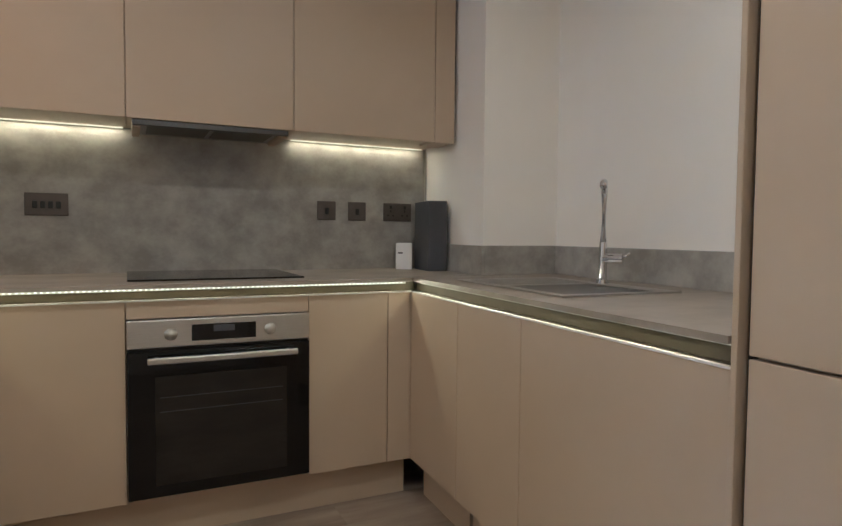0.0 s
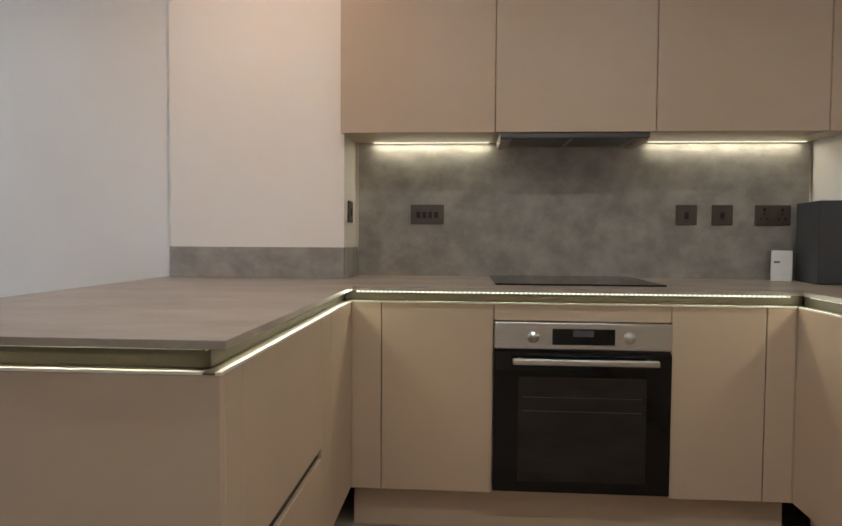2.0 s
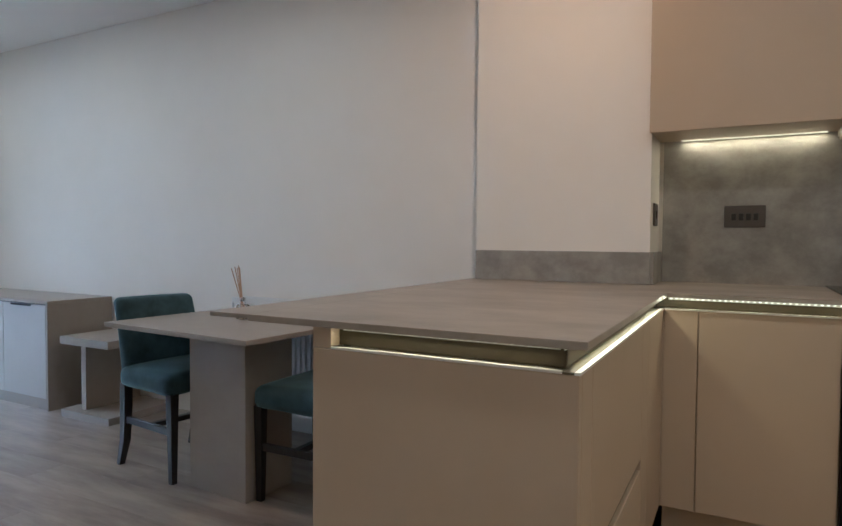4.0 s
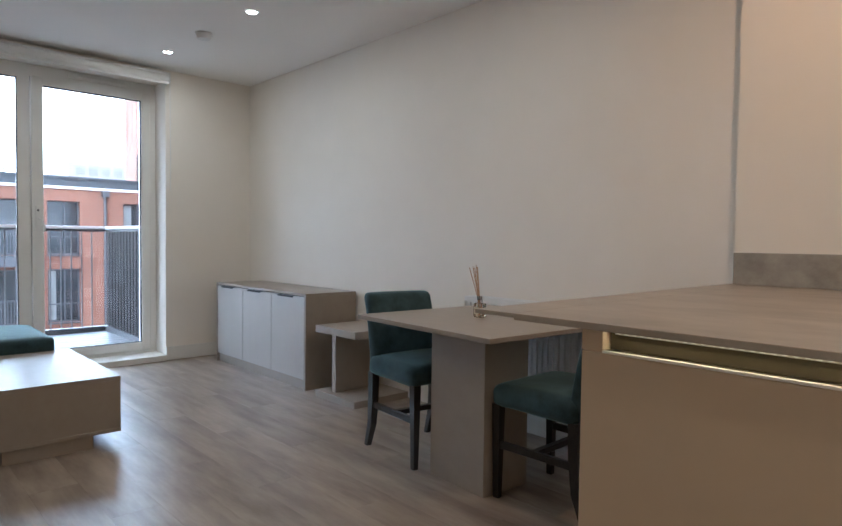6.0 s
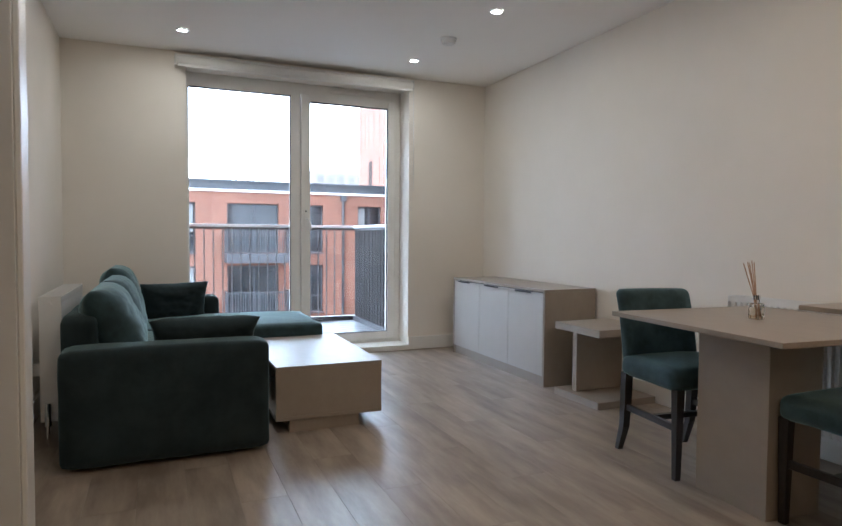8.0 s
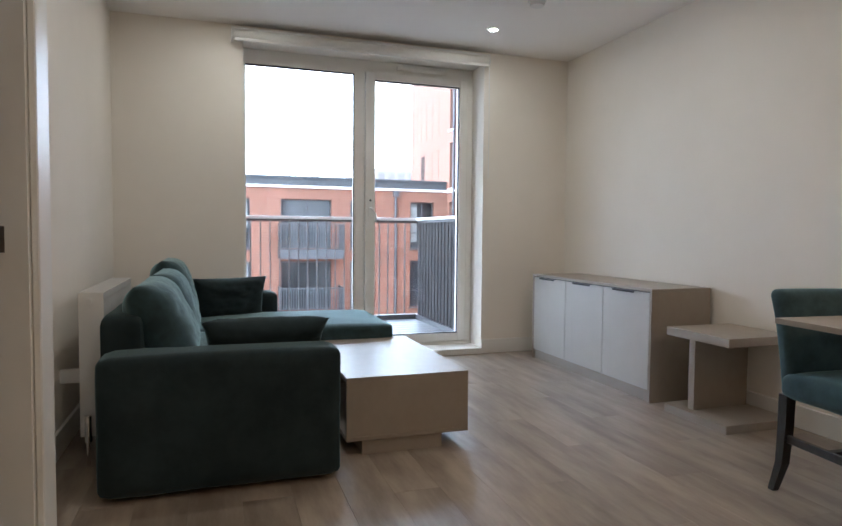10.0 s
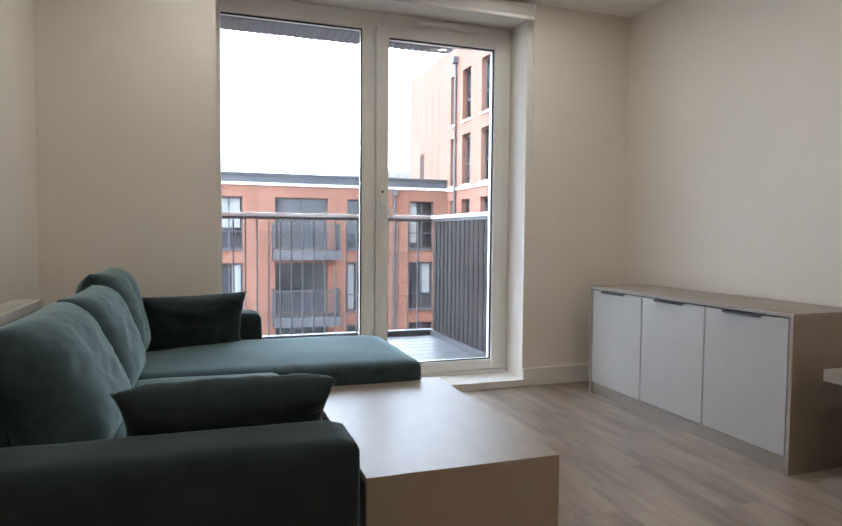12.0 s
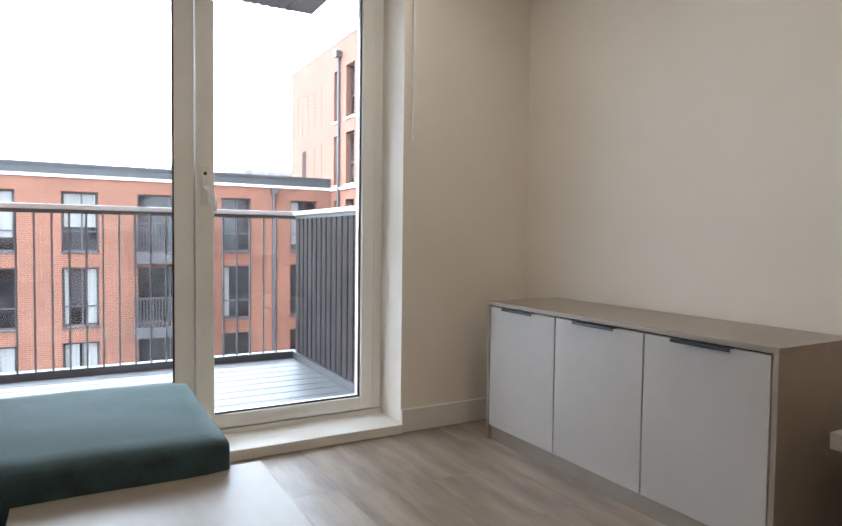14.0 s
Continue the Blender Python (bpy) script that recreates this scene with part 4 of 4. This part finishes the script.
part("base", soft_box(-5.37, -3.66, -2.70, -2.00, 0.05, 0.27, 0.02, seed=14), M_TEAL2, sf, "teal velvet base, coloured darker than the cushions", True)
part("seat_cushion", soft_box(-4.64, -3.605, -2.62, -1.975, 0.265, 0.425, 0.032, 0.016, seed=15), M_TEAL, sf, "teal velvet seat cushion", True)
part("chaise_base", soft_box(-5.37, -4.62, -2.70, -1.395, 0.05, 0.28, 0.02, seed=16), M_TEAL2, sf, "teal velvet chaise base, coloured darker than the cushion", True)
part("chaise_cushion", soft_box(-5.37, -4.60, -2.62, -1.368, 0.275, 0.430, 0.032, 0.012, seed=17), M_TEAL, sf, "long teal velvet chaise cushion", True)
for fx, fy in ((-3.52, -2.70), (-3.52, -1.98), (-5.48, -2.70), (-5.25, -1.50), (-4.63, -1.50)):
    part("foot", box(fx - 0.03, fx + 0.03, fy - 0.03, fy + 0.03, 0, 0.055), M_BLACK, sf, "black plastic foot")
for k, (cx_, cy_, w_, h_, lean, sd) in enumerate(((-3.955, -2.53, 0.64, 0.398, 26, 21), (-4.53, -2.55, 0.58, 0.390, 20, 27), (-5.08, -2.575, 0.54, 0.425, 16, 33))):
    bmc = pillow(w_, h_, 0.225, seed=sd, n=44, pinch=0.03, rumple=0.38)
    part("back_cushion", place(bmc, Matrix.Translation((cx_, cy_, 0.415)) @ Matrix.Rotation(radians(-lean) * -1, 4, "X") @ Matrix.Translation((0, 0, h_ / 2 - 0.015))), M_TEAL, sf, "loose teal velvet back cushion", True)
def scatter(m, w, h, t, seed, label):
    s = thing("scatter_cushion", (0, 0, 0), label, "cushion", "scatter cushions on the sofa")
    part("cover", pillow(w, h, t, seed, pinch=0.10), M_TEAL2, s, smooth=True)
    s.matrix_basis = m
    return s
scatter(pose(-5.22, -2.31, 0.555, 14, 0, 112), 0.50, 0.27, 0.15, 41, "dark teal oblong cushion leaning on the far sofa arm")
scatter(pose(-3.70, -2.195, 0.505, 32, 0, 91), 0.52, 0.26, 0.14, 47, "dark teal oblong cushion leaning inside the near sofa arm")

# ---- window, balcony door and blind ----
FX0, FX1 = -5.93, -5.86
wi = thing("window_1", (-5.89, -1.27, 0.07), "white framed full-height window beside a glazed balcony door", "window", kind="structure")
FT = 2.30
part("outer_frame", join(box(FX0, FX1, -2.26, -2.195, 0.07, FT), box(FX0, FX1, -0.405, -0.332, 0.07, FT), box(FX0, FX1, -2.195, -0.405, 0.07, 0.105), box(FX0, FX1, -2.195, -0.405, 2.262, FT), box(FX0, FX1, -1.345, -1.262, 0.105, 2.262)), M_UPVC, wi)
part("head_infill", box(FX0, FX1 - 0.004, -2.26, -0.332, FT, OZ1), M_UPVC, wi)
part("fixed_bead", join(box(FX0 + 0.01, FX1 + 0.006, -2.195, -2.175, 0.105, 2.262), box(FX0 + 0.01, FX1 + 0.006, -2.175, -1.345, 0.105, 0.128), box(FX0 + 0.01, FX1 + 0.006, -2.175, -1.345, 2.238, 2.262)), M_UPVC, wi)
part("gasket", join(box(FX1 - 0.012, FX1 - 0.002, -1.353, -1.3455, 0.128, 2.238), box(FX1 - 0.012, FX1 - 0.002, -2.175, -1.353, 2.229, 2.2378), box(FX1 - 0.012, FX1 - 0.002, -2.175, -1.353, 0.1282, 0.135)), M_GASKET, wi)
p1 = part("pane", box(-5.902, -5.896, -2.176, -1.346, 0.127, 2.239), M_GLASS, wi)
lf = part("door_leaf", join(box(FX0 + 0.005, FX1 + 0.018, -1.258, -1.178, 0.078, 2.258, 0.004, 1), box(FX0 + 0.005, FX1 + 0.018, -0.452, -0.382, 0.078, 2.258, 0.004, 1), box(FX0 + 0.005, FX1 + 0.018, -1.178, -0.452, 0.078, 0.140), box(FX0 + 0.005, FX1 + 0.018, -1.178, -0.452, 2.200, 2.258)), M_UPVC, wi, "white balcony door leaf")
part("leaf_gasket", join(box(FX1 - 0.008, FX1 + 0.002, -0.460, -0.4522, 0.14, 2.20), box(FX1 - 0.008, FX1 + 0.002, -1.178, -0.46, 2.192, 2.1998), box(FX1 - 0.008, FX1 + 0.002, -1.178, -0.46, 0.1402, 0.148)), M_GASKET, lf)
p2 = part("leaf_pane", box(-5.902, -5.896, -1.179, -0.451, 0.139, 2.201), M_GLASS, lf)
p1.visible_shadow = p2.visible_shadow = False
hp = part("handle_plate", box(FX1 + 0.018, FX1 + 0.030, -1.235, -1.203, 1.105, 1.275, 0.004), M_UPVC, lf, "white handle plate")
part("lever", tube([(FX1 + 0.03, -1.219, 1.175), (FX1 + 0.065, -1.219, 1.175), (FX1 + 0.07, -1.205, 1.165), (FX1 + 0.072, -1.185, 1.125), (FX1 + 0.072, -1.185, 1.075)], 0.008, 10), M_CHROMEH, lf, "white curved lever handle", True)
part("keyhole", cyl((FX1 + 0.0295, -1.219, 1.24), (FX1 + 0.0315, -1.219, 1.24), 0.008), M_CHAR, lf)
part("trickle_vent", join(box(FX1 - 0.002, FX1 + 0.022, -1.0, -0.57, 2.292, 2.322, 0.005), box(FX1 + 0.022, FX1 + 0.030, -0.985, -0.585, 2.298, 2.315, 0.002, 1)), M_UPVC, wi, "white trickle vent")
si = thing("window_sill", (-5.74, -1.27, 0), "white painted low sill board across the opening", "window sill", kind="structure")
part("board", box(-5.93, -5.60, OY0, OY1, 0.0, 0.048, 0.004), M_TRIM, si)
part("upstand", box(-5.93, -5.845, OY0, OY1, 0.0482, 0.0698), M_TRIM, si)
bl = thing("roller_blind", (-5.55, -1.3, 2.32), "white roller blind rolled up above the window", "roller blind")
part("roll", cyl((-5.56, -2.268, 2.355), (-5.56, -0.332, 2.355), 0.034, 0.034, 28), M_FABRIC, bl, "rolled white blind fabric", True)
part("bottom_bar", box(-5.537, -5.522, -2.26, -0.34, 2.300, 2.322, 0.004), M_FABRIC, bl)
part("cassette", box(-5.628, -5.545, -2.275, -0.325, 2.386, 2.402, 0.003, 1), M_WHITEP, bl)
for by in (-2.278, -0.330):
    part("bracket", box(-5.628, -5.523, by - 0.003, by + 0.005, 2.315, 2.40, 0.002, 1), M_WHITEP, bl)
part("chain", join(tube([(-5.56, -0.318, 2.35), (-5.558, -0.316, 1.8), (-5.56, -0.317, 1.44)], 0.003, 6), tube([(-5.575, -0.312, 2.35), (-5.573, -0.309, 1.8), (-5.57, -0.312, 1.44), (-5.56, -0.317, 1.43)], 0.003, 6)), M_WHITEP, bl, "thin white bead chain")

# ---- ceiling fittings ----
def downlight(x, y, power, tone):
    d = thing("downlight", (x, y, CEIL_Z - 0.01), "lit recessed downlight with a white rim", "downlight", "ceiling downlights")
    bm = bmesh.new()
    rings = [[bm.verts.new((x + r * math.cos(a), y + r * math.sin(a), CEIL_Z - h)) for a in [2 * math.pi * k / 32 for k in range(32)]] for r, h in ((0.043, 0.0005), (0.043, 0.006), (0.033, 0.008), (0.030, 0.003))]
    for p_, q_ in zip(rings, rings[1:]):
        for k in range(32):
            bm.faces.new((p_[k], p_[(k + 1) % 32], q_[(k + 1) % 32], q_[k]))
    part("rim", bm, M_WHITEP, d, smooth=False)
    part("lens", cyl((x, y, CEIL_Z - 0.0035), (x, y, CEIL_Z - 0.002), 0.0298, 0.0298, 24), M_DLIGHT, d, "glowing warm lens")
    la = new("downlight_lamp", bpy.data.lights.new("downlight_lamp", "AREA"))
    la.data.shape, la.data.size, la.data.energy, la.data.color = "DISK", 0.055, power, tone
    la.matrix_basis = look((x, y, CEIL_Z - 0.012), (x, y, 0))
# last four are unseen additions; the orange one tints the boxed-out wall
for x, y in ((-5.10, -0.505), (-5.085, -2.24), (-3.90, -0.44), (-3.88, -2.2), (-2.4, -0.5), (-2.4, -2.1), (-0.92, -0.36), (-0.2, -1.45), (0.85, -1.45), (0.3, -2.3)):
    downlight(x, y, *((0.20, (1.0, 0.82, 0.62)) if x < -4.5 else (0.19, (1.0, 0.82, 0.62)) if x < -1.5 else (0.38, (1.0, 0.52, 0.24)) if x < -0.5 else (0.40, (1.0, 0.72, 0.45)) if y > -2 else (0.20, (1.0, 0.74, 0.48))))
sm = thing("smoke_alarm", (-4.505, -0.482, CEIL_Z - 0.03), "round white smoke alarm on the ceiling", "smoke alarm")
part("base", cyl((-4.505, -0.482, CEIL_Z - 0.012), (-4.505, -0.482, CEIL_Z - 0.0005), 0.058, 0.058, 32), M_WHITEP, sm)
part("dome", cyl((-4.505, -0.482, CEIL_Z - 0.040), (-4.505, -0.482, CEIL_Z - 0.012), 0.042, 0.052, 32), M_WHITEP, sm)

# ---- balcony ----
BX, BY0, BY1 = -7.575, -2.95, -0.25
bs = thing("balcony", (-6.8, -1.6, 0), "projecting balcony with grey deck boards and metal edge", "balcony")
part("frame", join(box(BX - 0.06, BX + 0.02, BY0 - 0.06, BY1 + 0.06, -0.22, 0.075), box(BX + 0.02, -6.04, BY1 - 0.02, BY1 + 0.06, -0.22, 0.075), box(BX + 0.02, -6.04, BY0 - 0.06, BY0 + 0.02, -0.22, 0.075), box(BX + 0.02, -6.04, BY0 + 0.02, BY1 - 0.02, -0.22, -0.02)), M_RAIL, bs, "anthracite steel edge frame")
db = mesh_of("deck_board", box(-0.068, 0.068, BY0 + 0.021, BY1 - 0.021, -0.012, 0.012, 0.003, 1), M_DECK)
for k in range(10):
    o = new("deck_board", db)
    o.parent = bs
    o.location = Vector((BX + 0.095 + k * 0.142, 0, 0.012)) - ORIG[bs.name]
rl = thing("balcony_railing", (BX, -1.6, 0.075), "anthracite metal balustrade with thin upright bars", "railing")
part("handrail", box(BX - 0.03, BX + 0.03, BY0 - 0.03, BY1 + 0.03, 1.120, 1.152, 0.004), M_RAILTOP, rl, "silver flat handrail")
part("lower_bar", box(BX - 0.012, BX + 0.012, BY0, BY1, 1.095, 1.1198), M_RAIL, rl)
bar = mesh_of("bar", box(-0.006, 0.006, -0.006, 0.006, 0.0755, 1.0948), M_BAR)
for k in range(int((BY1 - BY0 - 0.1) / 0.0975)):
    o = new("bar", bar)
    o.parent = rl
    o.location = Vector((BX, BY1 - 0.145 - k * 0.0975, 0)) - ORIG[rl.name]
sc_ = thing("balcony_screen", (-6.8, BY1, 0.075), "anthracite slatted metal side screen of the balcony", "screen")
part("handrail", box(BX + 0.031, -6.04, BY1 - 0.025, BY1 + 0.025, 1.120, 1.150, 0.004), M_RAILTOP, sc_, "silver flat handrail")
part("lower_bar", box(BX + 0.031, -6.04, BY1 - 0.01, BY1 + 0.01, 1.095, 1.1198), M_RAIL, sc_)
slat = mesh_of("slat", box(-0.041, 0.041, -0.005, 0.005, 0.0755, 1.0948, 0.002, 1), M_SLAT)
for k in range(16):
    o = new("slat", slat)
    o.parent = sc_
    o.matrix_basis = Matrix.Translation(Vector((BX + 0.08 + k * 0.0945, BY1, 0)) - ORIG[sc_.name]) @ Matrix.Rotation(radians(-3), 4, "Z")
sf_ = thing("balcony_soffit", (-6.8, -1.6, 2.66), "dark profiled underside of the balcony above", "balcony soffit")
part("sheet", box(BX + 0.0, -6.04, BY0 - 0.3, -0.12, 2.672, 2.90), M_SOFFIT, sf_)
for k in range(46):
    y = BY0 - 0.24 + k * 0.064
    part("rib", box(BX + 0.002, -6.04, y - 0.018, y + 0.018, 2.665, 2.6718), M_SOFFIT, sf_)
struct("wall_outer", join(box(-6.16, -6.03, -8.0, OY0 - 0.05, -9, 14), box(-6.16, -6.03, OY1 + 0.05, 3.0, -9, 14), box(-6.16, -6.03, OY0 - 0.05, OY1 + 0.05, OZ1 + 0.02, 2.655), box(-6.16, -6.03, OY0 - 0.05, OY1 + 0.05, 2.9, 14), box(-6.16, -6.03, OY0 - 0.05, OY1 + 0.05, -9, -0.24)), M_BRICKX, "red brick outer face of the home block")

# ---- opposite buildings ----
FXB = -28.9
GRD = -9.5
ob1 = thing("apartment_block", (-33, -4, GRD), "red brick apartment block with dark windows and balconies", "apartment building")
cols = [(-10.0, -8.8), (-7.4, -6.2), (-4.78, -3.58), (-2.17, -0.96), (0.36, 2.62), (3.49, 4.69), (6.39, 7.57)]
rowsz = [(2.49 - 2.79 * k, 0.28 - 2.79 * k) for k in range(4)]
# piers and bands, so that the openings are real holes
ys = sorted([-16.0, 8.24] + [v for c in cols for v in c])
pieces = []
for a, b in zip(ys[0::2], ys[1::2]):
    pieces.append(box(FXB - 0.4, FXB, a, b, GRD, 2.99))
for a, b in cols:
    top = 2.99
    for zt, zb in rowsz:
        pieces.append(box(FXB - 0.4, FXB, a, b, zt, top))
        top = zb
    pieces.append(box(FXB - 0.4, FXB, a, b, GRD, top))
part("front_wall", join(*pieces), M_BRICKX, ob1, "red brick front wall")
part("core", box(FXB - 10, FXB - 0.8, -16, 8.2, GRD, 2.99), M_ROOF, ob1)
part("coping", box(FXB - 0.5, FXB + 0.06, -16, 8.24, 2.99, 3.10), M_COPING, ob1, "white coping line")
part("roof", join(box(FXB - 10, FXB - 0.06, -16, 8.23, 3.10, 3.42), box(FXB - 10, FXB - 0.02, -16, 8.235, 3.42, 3.52)), M_ROOF, ob1, "dark metal flat roof edge")
for k in range(7):
    part("vent_pipe", box(FXB - 7.0, FXB - 6.94, 1.2 + k * 0.31, 1.25 + k * 0.31, 3.5, 4.42 - 0.04 * (k % 3)), M_ROOF, ob1)
part("downpipe", cyl((FXB + 0.07, 5.65, GRD), (FXB + 0.07, 5.65, 2.8), 0.06, 0.06, 10), M_RAIL, ob1, "grey downpipe")
part("hopper", box(FXB + 0.005, FXB + 0.2, 5.52, 5.79, 2.72, 2.985), M_RAIL, ob1)
# pale curtains and blinds: from, to across the window, and how far down
drapes = {(3, 0): ((0, 0.98, 0.40),), (3, 1): ((0.66, 1, 0), (0.0, 0.12, 0)), (3, 2): ((0, 0.44, 0), (0.55, 1, 0)), (2, 0): ((0.3, 1, 0.2),), (2, 2): ((0.5, 1, 0),), (5, 1): ((0, 0.25, 0),), (6, 0): ((0, 0.3, 0.1),), (6, 1): ((0.5, 0.95, 0.3),)}
for ci, (a, b) in enumerate(cols):
    for ri, (zt, zb) in enumerate(rowsz):
        w = part("window", join(box(FXB - 0.22, FXB - 0.16, a, a + 0.06, zb, zt), box(FXB - 0.22, FXB - 0.16, b - 0.06, b, zb, zt), box(FXB - 0.22, FXB - 0.16, a, b, zt - 0.06, zt), box(FXB - 0.22, FXB - 0.16, a, b, zb, zb + 0.07), box(FXB - 0.22, FXB - 0.15, (a + b) / 2 + 0.02, (a + b) / 2 + 0.08, zb, zt),
                                *([box(FXB - 0.22, FXB - 0.15, a, b, zb + 0.72, zb + 0.78)] if b - a < 2 else [])), M_RAIL, ob1, "dark grey window frame")
        part("pane", box(FXB - 0.20, FXB - 0.19, a + 0.05, b - 0.05, zb + 0.05, zt - 0.05), M_FARWIN, w)
        for u0, u1, v0 in drapes.get((ci, ri), ()):
            part("curtain", box(FXB - 0.188, FXB - 0.182, a + 0.08 + u0 * (b - a - 0.16), a + 0.08 + u1 * (b - a - 0.16), zb + 0.1 + v0 * (zt - zb - 0.18), zt - 0.08), M_CURTAIN, w, "pale curtain behind the glass")
        if b - a < 2:
            part("sill", box(FXB - 0.05, FXB + 0.05, a - 0.03, b + 0.03, zb - 0.06, zb - 0.001), M_RAIL, w)
for zt, zb in rowsz:
    bb = part("balcony", box(FXB + 0.005, FXB + 1.25, 0.22, 2.98, zb - 0.42, zb - 0.02), M_RAIL, ob1, "dark grey steel balcony")
    part("handrail", join(box(FXB + 1.18, FXB + 1.25, 0.22, 2.98, zb + 1.05, zb + 1.11), box(FXB + 0.005, FXB + 1.18, 0.22, 0.27, zb + 1.05, zb + 1.11), box(FXB + 0.005, FXB + 1.18, 2.93, 2.98, zb + 1.05, zb + 1.11)), M_RAIL, bb)
    bars = [box(FXB + 1.20, FXB + 1.23, 0.24 + k * 0.105, 0.27 + k * 0.105, zb - 0.02, zb + 1.05) for k in range(26)] + [box(FXB + 0.06 + k * 0.105, FXB + 0.09 + k * 0.105, yy, yy + 0.03, zb - 0.02, zb + 1.05) for k in range(11) for yy in (0.23, 2.94)]
    part("bars", join(*bars), M_RAIL, bb)

YB = 8.24
ob2 = thing("tall_apartment_block", (-25, 12, GRD), "taller red brick apartment block adjoining the lower one", "apartment building")
TOPZ = 9.33
hol = []
for zt, zb in ((8.13, 5.95), (5.33, 3.17), (2.53, 0.35), (-0.27, -2.45)):
    hol += [(-28.58, -28.02, zt, zb), (-27.2, -26.3, zt, zb), (-25.2, -23.7, zt, zb), (-21.9, -20.8, zt, zb), (-18.9, -17.2, zt, zb)]
xs = sorted([-34.62, -12.0] + [v for h in hol[:5] for v in h[:2]])
pcs = []
for a, b in zip(xs[0::2], xs[1::2]):
    pcs.append(box(a, b, YB, YB + 0.5, GRD, TOPZ))
for i in range(5):
    top = TOPZ
    for r in range(4):
        h = hol[i + 5 * r]
        pcs.append(box(h[0], h[1], YB, YB + 0.5, h[2], top))
        top = h[3]
    pcs.append(box(hol[i][0], hol[i][1], YB, YB + 0.5, GRD, top))
part("side_wall", join(*pcs), M_BRICKY, ob2, "red brick wall with tall window openings")
part("core", box(-34.6, -12, YB + 0.8, YB + 14, GRD, TOPZ), M_BRICKX, ob2)
part("parapet", box(-34.64, -12, YB - 0.03, YB + 0.5, TOPZ, TOPZ + 0.08), M_COPING, ob2)
part("band", box(-28.9, -12, YB - 0.06, YB - 0.001, 2.96, 3.07), M_COPING, ob2, "pale string course")
part("downpipe", cyl((-27.85, YB - 0.08, GRD), (-27.85, YB - 0.08, 8.65), 0.06, 0.06, 10), M_RAIL, ob2, "grey downpipe")
part("hopper", box(-28.0, -27.7, YB - 0.25, YB - 0.005, 8.6, 8.86), M_RAIL, ob2)
for i, (a, b, zt, zb) in enumerate(hol):
    w = part("window", join(box(a, a + 0.07, YB + 0.2, YB + 0.28, zb, zt), box(b - 0.07, b, YB + 0.2, YB + 0.28, zb, zt), box(a, b, YB + 0.2, YB + 0.28, zt - 0.07, zt), box(a, b, YB + 0.2, YB + 0.28, zb, zb + 0.07), box(a, b, YB + 0.2, YB + 0.28, zb + 0.85, zb + 0.93)), M_RAIL, ob2, "dark grey window frame")
    part("pane", box(a + 0.05, b - 0.05, YB + 0.24, YB + 0.25, zb + 0.05, zt - 0.05), M_FARWIN, w)
    part("sill", box(a - 0.05, b + 0.05, YB - 0.06, YB + 0.05, zb - 0.09, zb - 0.001), M_COPING, w)
    if b - a > 1.5:
        part("guard_panel", box(a + 0.02, b - 0.02, YB - 0.07, YB - 0.02, zb + 0.0, zb + 1.1), M_RAIL, w, "dark metal guard panel")
for a, b, z0, z1 in ((-34.3, -33.5, 5.9, 7.9), (-32.9, -32.0, 5.9, 7.9), (-31.1, -30.1, 5.9, 8.0), (-31.1, -30.1, 3.6, 5.2)):
    part("blind_recess", join(box(a, b, YB - 0.012, YB - 0.002, z1, z1 + 0.06), box(a, a + 0.06, YB - 0.012, YB - 0.002, z0, z1), box(b - 0.06, b, YB - 0.012, YB - 0.002, z0, z1)), M_BRICKY, ob2, "projecting brick frame on the blank wall")
part("slot_window", box(-32.9, -32.25, YB - 0.006, YB + 0.05, 3.6, 5.15), M_FARHOLE, ob2, "narrow dark window")

far = thing("distant_block", (-150, 38, GRD), "hazy grey block of flats far away", "distant building")
part("body", box(-170, -150, 32.0, 60, GRD, 17.1), M_FARGREY, far)
for k in range(9):
    for r in range(3):
        part("window", box(-150.2, -149.95, 33.4 + k * 2.6, 35.2 + k * 2.6, 8.9 + r * 2.8, 10.7 + r * 2.8), M_FARDARK, far)
gr = struct("ground", box(-900, 900, -900, 900, GRD - 0.5, GRD), M_GROUND, "grey paved courtyard ground", "ground")

# ---- floor planks ----
PW, PL = 0.182, 1.22
full = mesh_of("plank", box(0.0003, PL - 0.0003, 0.0003, PW - 0.0003, -0.006, 0.0, 0.0003, 1), M_FLOOR)
row = 0
y = SOUTH - 0.35
cut = {}
while y < 0.44:
    x = WEST - 0.3 + ((row * 0.437) % PL) - PL
    y1 = min(y + PW, 0.44)
    while x < 1.2:
        a, b = max(x, WEST), min(x + PL, 1.66)
        if b - a > 0.05:
            if b - a > PL - 0.001 and y1 - y > PW - 0.001:
                me = full
            else:
                key = (round(b - a, 3), round(y1 - y, 3))
                if key not in cut:
                    cut[key] = mesh_of("plank", box(0.0003, b - a - 0.0003, 0.0003, y1 - y - 0.0003, -0.006, 0.0, 0.0003, 1), M_FLOOR)
                me = cut[key]
            o = new("plank", me)
            o.parent = floor_ob
            o.location = (a, y, 0)
        x += PL
    y += PW
    row += 1
